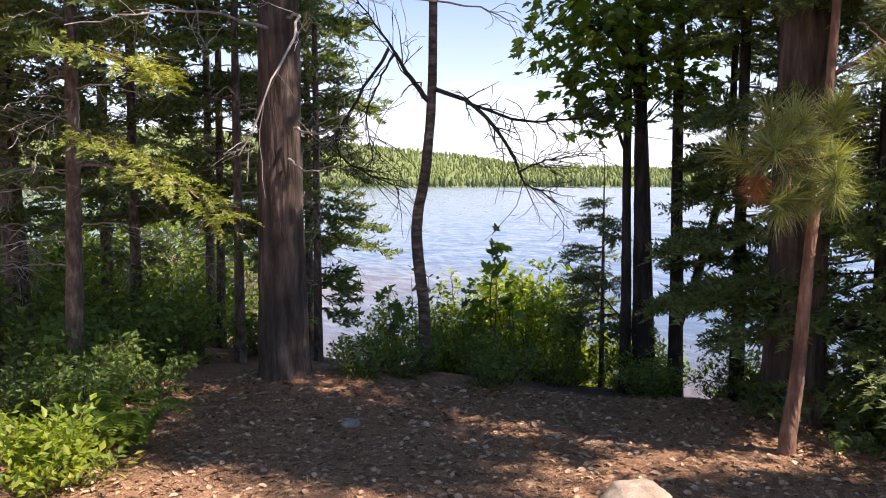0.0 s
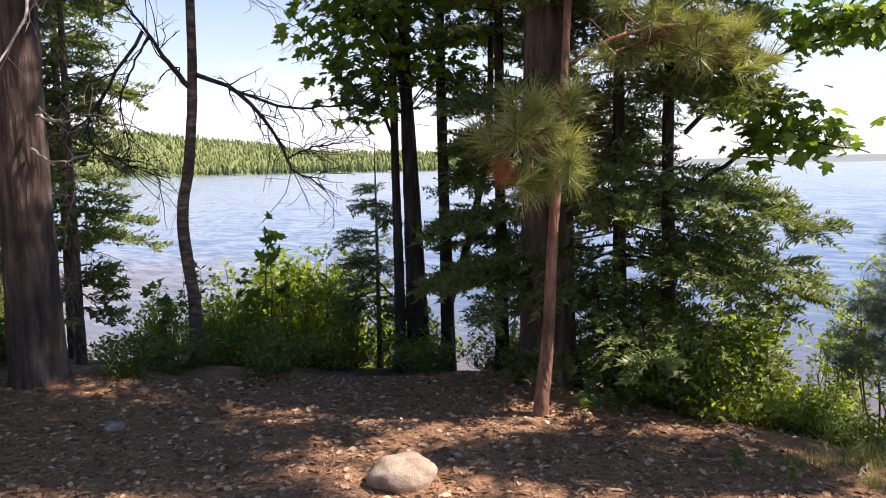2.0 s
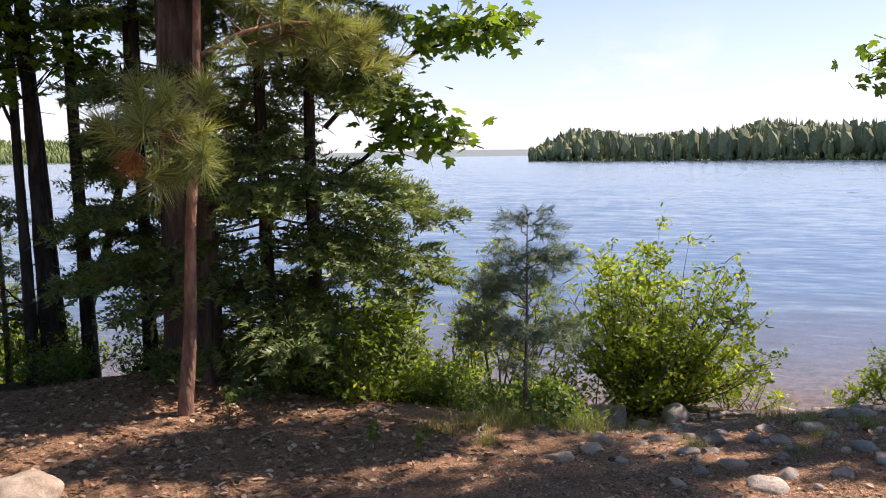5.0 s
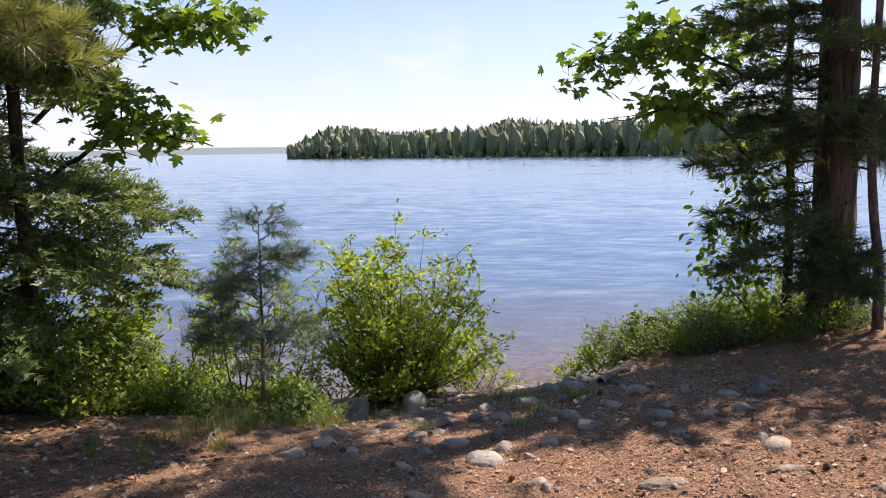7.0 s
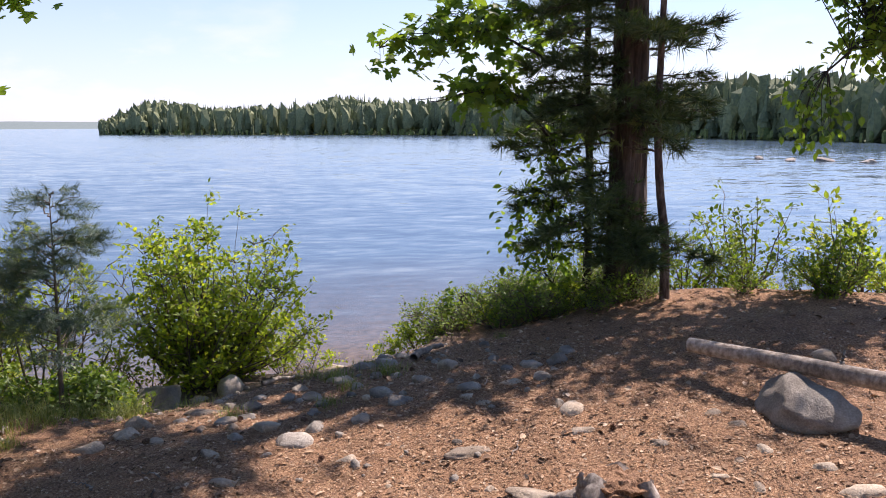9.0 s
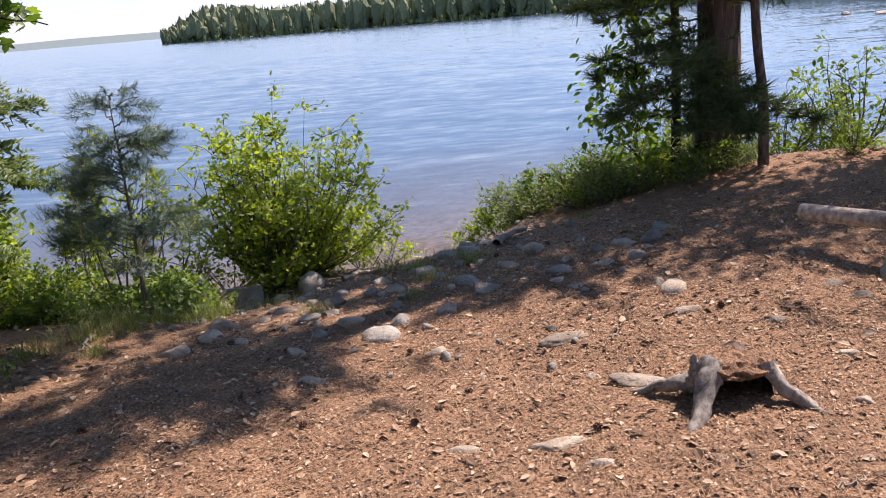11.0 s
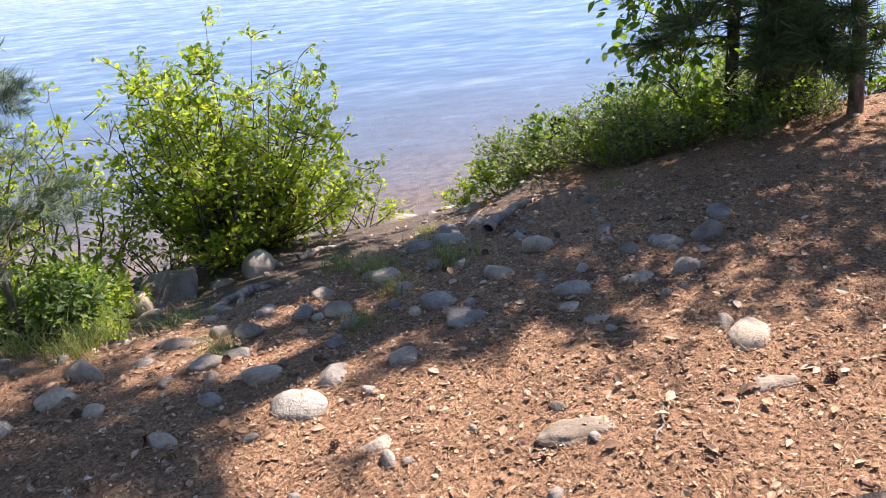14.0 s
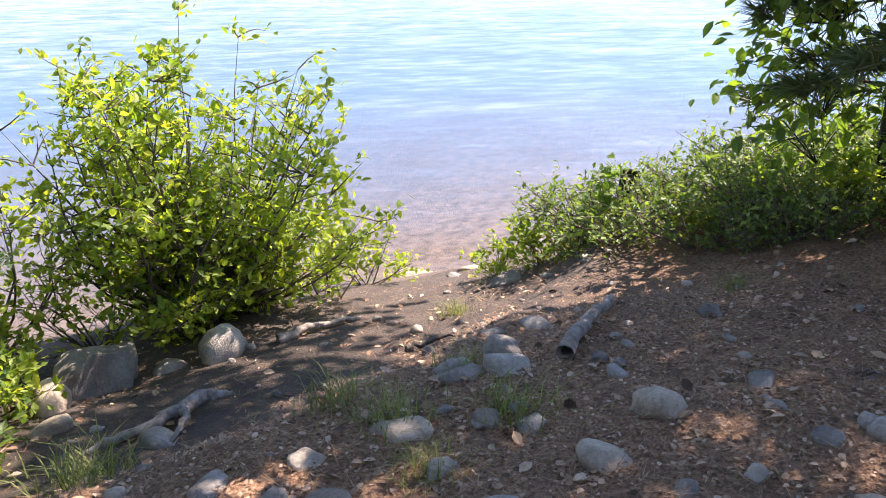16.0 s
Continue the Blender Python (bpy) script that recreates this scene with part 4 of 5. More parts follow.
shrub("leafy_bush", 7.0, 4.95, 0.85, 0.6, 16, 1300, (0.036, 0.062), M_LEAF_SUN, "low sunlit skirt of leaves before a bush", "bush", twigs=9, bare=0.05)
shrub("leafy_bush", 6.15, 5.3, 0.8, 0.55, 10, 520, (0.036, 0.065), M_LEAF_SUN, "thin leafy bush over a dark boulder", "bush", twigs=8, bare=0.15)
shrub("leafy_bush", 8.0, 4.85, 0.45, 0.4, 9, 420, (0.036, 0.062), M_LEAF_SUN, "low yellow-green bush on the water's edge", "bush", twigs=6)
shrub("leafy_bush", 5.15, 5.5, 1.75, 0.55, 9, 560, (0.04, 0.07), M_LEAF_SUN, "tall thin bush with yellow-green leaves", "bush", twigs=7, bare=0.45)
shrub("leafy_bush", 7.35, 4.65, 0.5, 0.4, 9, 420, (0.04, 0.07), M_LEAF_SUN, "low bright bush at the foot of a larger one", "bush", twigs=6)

# ---- pine at the right of the landing ----
pr = thing("pine_tree", 8.15, 1.37, "dark pine above the landing with needled limbs", "tree", "tall pines")
ax = [(8.15, 1.37, 0.1), (8.17, 1.37, 2.5), (8.2, 1.4, 6), (8.25, 1.55, 9.6)]
trunk_part(pr, ax, 0.19, 0.08, M_PINE, 20, 0.25, 0.06)
# unseen crown, kept thin and narrow to shape its shadow band
high_crown(pr, ax, 5.0, 9.0, 0.5, 280, M_NEEDLE_DARK, clumps=14)
# needle clusters far off the trunk, added out of view for dappled shade
foliage(pr, ax[2:], [((5.6, 3.4, 9.2), (1.1, 0.8, 0.6), 16), ((6.6, 3.7, 11.0), (1.2, 0.7, 0.7), 20)], TUFT_COARSE, (0.24, 0.42), 13, M_NEEDLE_DARK, M_PINE, 0.02, -0.2, 1.0, spread=0.26)
conifer_limbs(pr, ax, 0.6, 3.6, lambda z: 1.05, 72, 0.18, TUFT, (0.13, 0.19), M_NEEDLE_DARK, M_PINE, 22, 0.05, azimuth=(1.4, 4.1), width=0.3)
conifer_limbs(pr, ax, 1.7, 2.6, lambda z: 0.8, 16, 0.0, TUFT, (0.12, 0.17), M_NEEDLE_DARK, M_PINE, 12, 0.1, azimuth=(-1.9, -0.8), width=0.2)
sr = thing("young_pine", 7.8, 0.93, "thin crooked pine sapling stem", "tree")
ax = [(7.8, 0.93, 0.28), (7.82, 0.95, 0.8), (7.74, 0.99, 1.25), (7.72, 1.02, 1.8), (7.76, 1.02, 2.4), (7.8, 1.0, 4)]
trunk_part(sr, ax, 0.042, 0.024, M_SPRUCE, 10, 0.1)
conifer_limbs(sr, ax, 1.5, 2.2, lambda z: 0.4, 6, 0.0, TUFT, (0.11, 0.15), M_NEEDLE, M_PINE, 12, 0.1, width=0.2)
mr, axr = maple(8.16, 1.72, 8, 0.045, 0.1, label="small maple in front of a pine above the landing")
for pts, blobs in [([(7.9, 2.0, 2.3), (7.5, 2.3, 2.5), (7.1, 2.6, 2.55), (6.75, 3.1, 2.4)], [((7.2, 2.5, 2.6), (0.45, 0.4, 0.25), 34), ((7.0, 2.7, 2.35), (0.2, 0.3, 0.18), 14), ((6.75, 3.1, 2.33), (0.06, 0.1, 0.06), 3)]),
                   ([(7.95, 2.0, 1.6), (7.6, 2.2, 1.95), (7.25, 2.4, 2.05), (6.95, 2.75, 1.95)], [((7.25, 2.4, 2.02), (0.35, 0.25, 0.14), 26)])]:
    branch_part(mr, pts, 0.016, 0.004, M_MAPLE, "limb", 3)
    foliage(mr, curve_through(pts, 10), blobs, LOBED, (0.08, 0.13), 6, M_MAPLE_LEAF, M_MAPLE, 0.004, 0.35)
# last four clusters hang out of view, put there to shade bank and landing
foliage(mr, curve_through([(8.16, 1.75, 2.5), (8.2, 1.8, 3.5), (8.25, 2.1, 6.5)], 8), [((7.5, 2.1, 3.3), (0.7, 0.6, 0.5), 20), ((8.5, 2.5, 2.4), (0.5, 0.5, 0.5), 16), ((10.1, 3.3, 4.4), (1.2, 0.8, 0.5), 100), ((8.0, 2.95, 5.6), (1.1, 0.5, 0.8), 44), ((8.3, 2.85, 7.4), (0.9, 0.55, 0.7), 84), ((7.35, 3.12, 7.5), (0.8, 0.4, 0.4), 110)], LOBED, (0.08, 0.13), 8, M_MAPLE_LEAF, M_MAPLE, 0.005, 0.35)
foliage(mr, curve_through([(8.0, 2.0, 0.3), (7.95, 2.0, 1.4)], 6), [((7.9, 2.1, 0.75), (0.4, 0.4, 0.5), 60), ((7.95, 1.95, 1.5), (0.35, 0.35, 0.6), 50)], OVATE, (0.06, 0.1), 7, M_MAPLE_LEAF, M_MAPLE, 0.004, 0.3)
# broadleaf limb hanging in from the land side
rt, axt = maple(9.3, -2.3, 7.5, 0.08, 0.1, label="broadleaf tree whose limbs hang over the clearing")
lim = [(9.3, -2.3, 2.2), (9.2, -1.6, 2.75), (9.0, -0.8, 2.75), (8.5, -0.2, 2.2)]
branch_part(rt, lim, 0.03, 0.008, M_MAPLE, "limb", 5)
# the four highest clusters are unseen, added to cast shade on the right bank
foliage(rt, curve_through(lim, 12), [((9.0, -0.75, 2.9), (0.7, 0.6, 0.35), 110), ((9.0, -0.9, 2.4), (0.6, 0.6, 0.25), 100), ((8.5, -0.1, 1.75), (0.3, 0.3, 0.22), 16), ((9.5, -1.7, 2.7), (0.7, 0.7, 0.5), 40), ((9.8, 0.3, 4.9), (1.3, 0.8, 0.6), 150), ((10.5, 0.95, 5.3), (1.0, 0.6, 0.5), 50), ((10.6, -0.7, 5.4), (1.5, 0.6, 0.8), 40), ((11.0, -1.3, 6.6), (1.4, 0.9, 0.8), 50)], OVATE, (0.07, 0.11), 9, M_MAPLE_LEAF, M_MAPLE, 0.005, 0.35)

# ---- left woods ----
def left_spruce(x, y, top, r0, lean, limbs, z0, reach, mat=None, label="slim spruce with scaly bark and bare lower limbs"):
    ob = thing("spruce_tree", x, y, label, "tree", "spruces")
    z = float(height(x, y))
    ax = [(x, y, z), (x + lean * 0.4, y, z + 2.5), (x + lean, y, top)]
    trunk_part(ob, ax, r0, r0 * 0.4, M_SPRUCE, 12, 0.2, 0.06)
    if limbs:
        conifer_limbs(ob, ax, z0, top, lambda q: reach * (1.1 - 0.7 * q / top), limbs, 0.18, SPRAY_COARSE, (0.18, 0.32), mat or M_SPRUCE_NEEDLE, M_SPRUCE, 46)
    for k in range(20):
        a, q = rng.uniform(0, 6.28), rng.uniform(0.7, 3.4)
        p = np.array([x + lean * 0.15 * q, y, z + q])
        branch_part(ob, [p, p + (math.cos(a) * 0.35, math.sin(a) * 0.35, 0.02), p + (math.cos(a) * 0.8, math.sin(a) * 0.8, -0.12)], 0.008, 0.002, M_TWIG, "dead_branch", 5, 0.3, "", 0.2)
    return ob


sl = left_spruce(-2.95, 6.45, 8, 0.075, 0.15, 40, 2.6, 1.2)
left_spruce(-4.6, 8.6, 10, 0.14, -0.25, 30, 2.5, 1.3, label="leaning old spruce in the woods by the lake")
left_spruce(-3.6, 9.2, 9, 0.07, 0.0, 60, 1.3, 1.2)
left_spruce(-2.75, 9.6, 8, 0.06, 0.05, 60, 1.25, 1.2)
left_spruce(-2.05, 8.0, 8, 0.055, 0.0, 54, 1.2, 1.0)
left_spruce(-1.45, 8.9, 6.5, 0.05, 0.0, 80, 0.1, 0.36, label="small dark spruce behind a pine")
left_spruce(-6.2, 10.5, 9, 0.1, 0.0, 50, 1.2, 1.5)
left_spruce(-5.0, 11.5, 9, 0.1, 0.0, 50, 0.9, 1.4)
left_spruce(-3.2, 10.6, 8, 0.07, 0.0, 64, 1.2, 1.2)
left_spruce(-1.75, 9.9, 7, 0.06, 0.0, 64, 0.9, 0.9)
left_spruce(-4.3, 7.6, 8, 0.07, 0.0, 58, 1.1, 1.2)
left_spruce(-4.0, 6.6, 8, 0.06, 0.1, 34, 1.8, 1.1)
# sunlit yellow-green limbs reaching into the clearing
for pts in ([(-2.9, 6.4, 1.9), (-2.0, 5.4, 1.85), (-1.5, 4.95, 1.75), (-1.2, 4.85, 1.55)], [(-2.9, 6.4, 2.7), (-2.2, 5.2, 2.6), (-1.7, 4.85, 2.45), (-1.5, 4.75, 2.35)], [(-2.9, 6.4, 2.2), (-2.3, 5.6, 2.05), (-1.7, 5.2, 1.85)]):
    w = curve_through(pts, 12)
    branch_part(sl, pts, 0.013, 0.003, M_SPRUCE, "limb", 8, 0.25)
    n = 110
    t = rng.uniform(0.35, 1.0, n)
    k = np.minimum(11, (t * 11.99).astype(int))
    d = unit(w[-1] - w[5])
    side = unit(np.cross(d, (0, 0, 1)))
    off = rng.uniform(-0.28, 0.28, n) * (1.2 - t)
    v, f = scatter(SPRAY, w[k] + side * off[:, None] + rng.normal(0, 0.03, (n, 3)), d * 0.8 + side * np.sign(off)[:, None] * 0.6 + rng.normal(0, 0.25, (n, 3)) - (0, 0, 0.15), rng.uniform(0.10, 0.17, n))
    attach("needles", mesh_of("needles", local(sl, v), f, M_SPRUCE_NEW), sl, "bright yellow-green new needles")

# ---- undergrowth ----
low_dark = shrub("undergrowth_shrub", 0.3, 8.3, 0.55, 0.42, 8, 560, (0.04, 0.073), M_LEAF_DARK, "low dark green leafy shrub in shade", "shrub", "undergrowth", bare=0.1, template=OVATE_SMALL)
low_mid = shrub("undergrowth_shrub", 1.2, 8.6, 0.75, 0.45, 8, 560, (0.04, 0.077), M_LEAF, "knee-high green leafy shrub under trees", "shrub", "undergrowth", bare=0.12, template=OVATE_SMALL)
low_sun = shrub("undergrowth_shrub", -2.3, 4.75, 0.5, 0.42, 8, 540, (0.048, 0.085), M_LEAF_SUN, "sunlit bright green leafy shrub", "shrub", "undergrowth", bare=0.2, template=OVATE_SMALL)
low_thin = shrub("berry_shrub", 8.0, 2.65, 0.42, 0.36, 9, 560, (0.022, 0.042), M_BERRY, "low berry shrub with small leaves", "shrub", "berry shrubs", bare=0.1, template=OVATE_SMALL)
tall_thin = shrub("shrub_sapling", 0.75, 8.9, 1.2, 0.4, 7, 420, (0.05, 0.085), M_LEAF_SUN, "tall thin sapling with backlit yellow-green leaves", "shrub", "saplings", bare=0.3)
maple_sprig = shrub("maple_seedling", 0.22, 8.5, 1.2, 0.2, 3, 60, (0.08, 0.14), M_MAPLE_LEAF, "young maple seedling with broad leaves", "shrub", "saplings", template=LOBED, bare=0.5)

shrub("shrub_sapling", 1.0, 9.2, 1.6, 0.34, 8, 640, (0.05, 0.085), M_LEAF_SUN, "tall sapling with backlit yellow-green leaves", "shrub", "saplings", bare=0.3)
shrub("shrub_sapling", 1.4, 9.3, 1.85, 0.4, 5, 160, (0.04, 0.07), M_LEAF, "tall thin sapling with few small leaves", "shrub", "saplings", bare=0.3)
shrub("maple_seedling", 0.55, 8.6, 1.6, 0.16, 3, 60, (0.09, 0.15), M_MAPLE_LEAF, "tall maple seedling with broad drooping leaves", "shrub", "saplings", template=LOBED, bare=0.65)
shrub("shrub_sapling", -0.35, 9.0, 1.3, 0.4, 8, 520, (0.04, 0.07), M_LEAF, "leafy green sapling by the water", "shrub", "saplings", bare=0.25)


def belt(ob, x0, x1, y0, y1, count, lo=0.75, hi=1.25, seed=0):
    r = np.random.default_rng(seed)
    for _ in range(count):
        x, y = r.uniform(x0, x1), r.uniform(y0, y1)
        copies(ob, [(x, y, r.uniform(0, 360), r.uniform(lo, hi))])


belt(low_dark, -0.9, 3.2, 7.0, 7.7, 16, 0.6, 0.95, 11)
belt(low_mid, -0.9, 1.6, 7.9, 9.6, 14, 0.6, 1.0, 12)
belt(low_mid, -0.6, 3.0, 7.5, 8.4, 10, 0.5, 0.75, 31)
belt(tall_thin, -0.8, 0.4, 8.6, 10, 4, 0.7, 1.0, 32)
belt(low_mid, 1.6, 4.2, 8.0, 9.2, 9, 0.8, 1.2, 13)
belt(low_dark, -6.0, -1.9, 6.6, 9.5, 34, 0.8, 1.5, 14)
belt(low_dark, -3.6, -1.9, 5.7, 6.6, 12, 0.6, 1.1, 15)
belt(low_mid, -6.0, -2.5, 8.5, 11.5, 14, 1.0, 1.6, 16)
belt(low_mid, -7.5, -4.2, 11.5, 15.0, 13, 1.4, 2.3, 38)
belt(low_mid, -8.5, -4.8, 15.0, 20.0, 9, 2.2, 3.0, 39)
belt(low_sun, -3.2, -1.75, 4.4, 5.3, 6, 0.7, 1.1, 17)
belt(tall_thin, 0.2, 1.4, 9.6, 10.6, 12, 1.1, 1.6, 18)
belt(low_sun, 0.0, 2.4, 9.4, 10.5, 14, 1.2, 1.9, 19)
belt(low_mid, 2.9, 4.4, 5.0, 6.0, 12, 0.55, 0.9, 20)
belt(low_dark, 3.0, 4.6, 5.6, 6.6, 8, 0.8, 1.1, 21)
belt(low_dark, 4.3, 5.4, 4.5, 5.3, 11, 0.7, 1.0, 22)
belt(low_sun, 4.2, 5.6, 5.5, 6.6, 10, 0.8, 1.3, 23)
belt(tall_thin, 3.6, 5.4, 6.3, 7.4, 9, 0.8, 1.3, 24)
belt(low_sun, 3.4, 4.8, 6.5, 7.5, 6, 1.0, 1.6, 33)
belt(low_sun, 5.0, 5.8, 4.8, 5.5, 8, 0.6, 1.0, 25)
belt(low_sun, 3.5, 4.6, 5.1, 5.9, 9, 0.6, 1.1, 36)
belt(tall_thin, 3.9, 4.7, 5.6, 6.4, 4, 0.8, 1.1, 37)
belt(low_thin, 7.75, 8.7, 2.3, 3.35, 20, 0.5, 1.3, 26)
belt(low_thin, 7.6, 8.7, 1.4, 2.4, 26, 0.6, 1.35, 27)
belt(low_thin, 7.5, 8.1, 1.1, 2.3, 12, 0.4, 0.8, 34)
belt(low_sun, 7.8, 8.5, 1.7, 3.1, 6, 0.4, 0.75, 35)
belt(low_mid, 7.9, 9.4, -0.9, 0.75, 9, 0.4, 0.9, 28)
belt(low_sun, 8.6, 9.9, -1.2, 0.6, 5, 0.5, 0.95, 29)
belt(low_mid, 8.7, 9.8, 0.8, 2.6, 7, 0.5, 1.2, 30)
copies(low_sun, [(7.95, 3.75, 40, 0.55), (8.1, 3.5, 200, 0.75), (4.75, 4.05, 10, 0.5)])
copies(maple_sprig, [(-0.5, 8.2, 70, 0.9), (2.48, 5.0, 20, 0.25), (3.0, 4.0, 160, 0.22), (3.15, 3.7, 80, 0.2), (7.9, 3.0, 100, 0.5)])
shrub("leafy_bush", 5.35, 6.2, 1.75, 0.5, 6, 300, (0.045, 0.075), M_LEAF_SUN, "tall open bush with curling bare stem", "bush", twigs=6, bare=0.55)
shrub("leafy_bush", 8.75, 0.35, 1.15, 0.55, 8, 360, (0.04, 0.07), M_LEAF, "open bush with bent dark stems by the pine", "bush", twigs=6, bare=0.4)
shrub("leafy_bush", 9.1, -0.6, 1.0, 0.6, 10, 480, (0.05, 0.085), M_LEAF_SUN, "leafy bush with a few yellow leaves", "bush", twigs=6, bare=0.3)

# a fern at the edge of the clearing
def fern(x, y, fronds, long):
    ob = thing("fern", x, y, "green fern with arching fronds", "fern", "ferns")
    foot = np.array(ob.location[:])
    for k in range(fronds):
        a = rng.uniform(0, 2 * np.pi)
        out = np.array([math.cos(a), math.sin(a), 0])
        w = curve_through([foot, foot + out * long * 0.5 + (0, 0, long * 0.75), foot + out * long + (0, 0, long * 0.6)], 24)
        side = np.array([-out[1], out[0], 0])
        pts, ways, sizes = [], [], []
        for i in range(4, 24):
            for s in (-1, 1):
                pts.append(w[i]), ways.append(side * s + out * 0.35 - np.array([0, 0, 0.15])), sizes.append(long * 0.26 * (1 - (i - 4) / 20) ** 0.8 + 0.01)
        v, f = scatter(OVATE, np.array(pts), np.array(ways), np.array(sizes))
        sv, sf = tube(w, np.linspace(0.004, 0.001, 24), 4)
        tri = np.concatenate([sf[:, [0, 1, 2]], sf[:, [0, 2, 3]]])
        attach("frond", mesh_of("frond", local(ob, np.concatenate([v, sv])), np.concatenate([f, tri + len(v)]), M_FERN), ob)


fern(-1.95, 5.15, 9, 0.45)
fern(-2.35, 5.4, 8, 0.4)
fern(-4.6, 7.5, 8, 0.5)

# ---- grass ----
def grass(x, y, blades, tall, label="tuft of thin green and straw grass"):
    ob = thing("grass_tuft", x, y, label, "grass", "grass tufts")
    foot = np.array(ob.location[:])
    v, f = [], []
    for k in range(blades):
        b = foot + np.array([rng.normal(0, 0.07), rng.normal(0, 0.07), -0.01])
        a, lean, h = rng.uniform(0, 6.28), rng.uniform(0.2, 1.5), tall * rng.uniform(0.5, 1.1)
        o, s = np.array([math.cos(a), math.sin(a), 0]), np.array([-math.sin(a), math.cos(a), 0]) * 0.0022
        m, e = b + o * lean * h * 0.35 + (0, 0, h * 0.65), b + o * lean * h + (0, 0, h * 0.9)
        n = len(v)
        v += [b - s, b + s, m + s * 0.7, m - s * 0.7, e]
        f += [(n, n + 1, n + 2), (n, n + 2, n + 3), (n + 3, n + 2, n + 4)]
    attach("turf", mesh_of("turf", local(ob, v), f, M_GRASS), ob)
    tagged(ob.children[0], kind="stuff")
    return ob


tuft_a, tuft_b = grass(5.55, 3.02, 130, 0.12), grass(4.05, 3.95, 170, 0.15)
copies(tuft_a, [(5.69, 2.42, 50, 1.0), (5.5, 2.75, 120, 0.9), (5.3, 2.5, 10, 0.8), (4.95, 3.55, 80, 1.1), (5.05, 3.75, 200, 1.2), (4.97, 2.45, 30, 0.7), (4.6, 2.9, 150, 0.7), (5.9, 2.75, 99, 0.7), (7.0, 2.1, 0, 0.6)])
copies(tuft_b, [(3.8, 4.05, 50, 1.0), (4.3, 3.9, 100, 0.9), (4.5, 3.7, 10, 1.1), (3.5, 4.1, 77, 0.9), (4.1, 4.2, 140, 1.1), (4.65, 3.95, 190, 1.1), (3.65, 3.75, 20, 0.6), (4.35, 3.6, 66, 0.7), (7.2, 3.6, 20, 0.6), (8.0, -0.3, 0, 0.8)])

# ---- stones ----
rock(1.15, 4.36, 0.37, 0.33, 0.25, 20, M_PALESTONE, 0.40, "pale rounded boulder sunk in brown needles", "boulder", "boulders", "boulder", worn=0.42)
rock(5.8, 4.8, 0.42, 0.38, 0.40, 15, M_STONE, 0.36, "large dark boulder under a bush", "boulder", "boulders", "boulder")
rock(5.52, 4.72, 0.22, 0.2, 0.26, 50, M_PALESTONE, 0.36, "pale upright stone beside a boulder", "boulder", "boulders", "boulder")
rock(6.27, 4.4, 0.27, 0.25, 0.27, 40, M_STONE, 0.47, "dark rounded boulder beside the landing", "boulder", "boulders", "boulder", worn=0.3)
rock(5.58, -0.30, 0.62, 0.5, 0.33, 30, M_STONE, 0.36, "grey boulder with a log lying across it", "boulder", "boulders", "boulder")
rock(4.24, 3.32, 0.22, 0.18, 0.15, 79, M_PALESTONE)
rock(4.40, 3.17, 0.11, 0.09, 0.05, 145)
rock(4.47, 2.86, 0.17, 0.13, 0.09, 176)
rock(4.62, 3.14, 0.30, 0.11, 0.05, 114, M_PALESTONE)
rock(4.74, 3.06, 0.13, 0.11, 0.10, 26, M_PALESTONE)
rock(4.76, 2.90, 0.16, 0.12, 0.10, 81)
rock(4.60, 2.84, 0.21, 0.09, 0.06, 114)
rock(4.48, 2.57, 0.19, 0.16, 0.09, 151, M_PALESTONE)
rock(4.38, 2.27, 0.27, 0.21, 0.22, 80, None, 0.64)
rock(4.61, 2.30, 0.20, 0.17, 0.17, 175, None, 0.62)
rock(4.40, 2.74, 0.09, 0.07, 0.06, 0, M_PALESTONE)
rock(4.05, 2.99, 0.11, 0.09, 0.06, 14, M_PALESTONE)
rock(5.40, 3.78, 0.18, 0.15, 0.11, 116)
rock(5.00, 3.04, 0.16, 0.12, 0.08, 30)
rock(5.00, 2.80, 0.15, 0.12, 0.09, 54)
rock(5.06, 2.62, 0.18, 0.15, 0.08, 100, M_PALESTONE)
rock(4.97, 2.50, 0.11, 0.09, 0.07, 130)
rock(5.21, 2.84, 0.13, 0.10, 0.08, 100, M_PALESTONE)
rock(5.46, 2.68, 0.24, 0.14, 0.09, 120, M_PALESTONE)
rock(5.33, 2.47, 0.11, 0.09, 0.09, 160)
rock(5.62, 2.49, 0.10, 0.09, 0.09, 110, M_PALESTONE)
rock(5.64, 2.35, 0.11, 0.09, 0.07, 135)
rock(5.54, 2.09, 0.18, 0.15, 0.13, 76, M_PALESTONE)
rock(5.83, 2.04, 0.19, 0.16, 0.13, 116, M_PALESTONE)
rock(5.23, 2.21, 0.18, 0.15, 0.09, 105)
rock(5.12, 2.02, 0.20, 0.17, 0.10, 85)
rock(4.78, 2.09, 0.13, 0.11, 0.10, 146)
rock(5.41, 1.67, 0.18, 0.11, 0.07, 129)
rock(5.30, 1.64, 0.11, 0.09, 0.06, 85, M_PALESTONE)
rock(5.26, 1.50, 0.12, 0.10, 0.06, 1, M_PALESTONE)
rock(5.59, 1.46, 0.20, 0.11, 0.07, 114, M_PALESTONE)
rock(5.71, 1.28, 0.17, 0.13, 0.11, 9)
rock(6.06, 1.30, 0.21, 0.17, 0.15, 155)
rock(5.95, 1.44, 0.17, 0.13, 0.08, 114)
rock(6.12, 1.81, 0.13, 0.11, 0.08, 4)
rock(6.67, 2.10, 0.12, 0.10, 0.08, 65)
rock(6.08, 4.60, 0.19, 0.16, 0.10, 94)
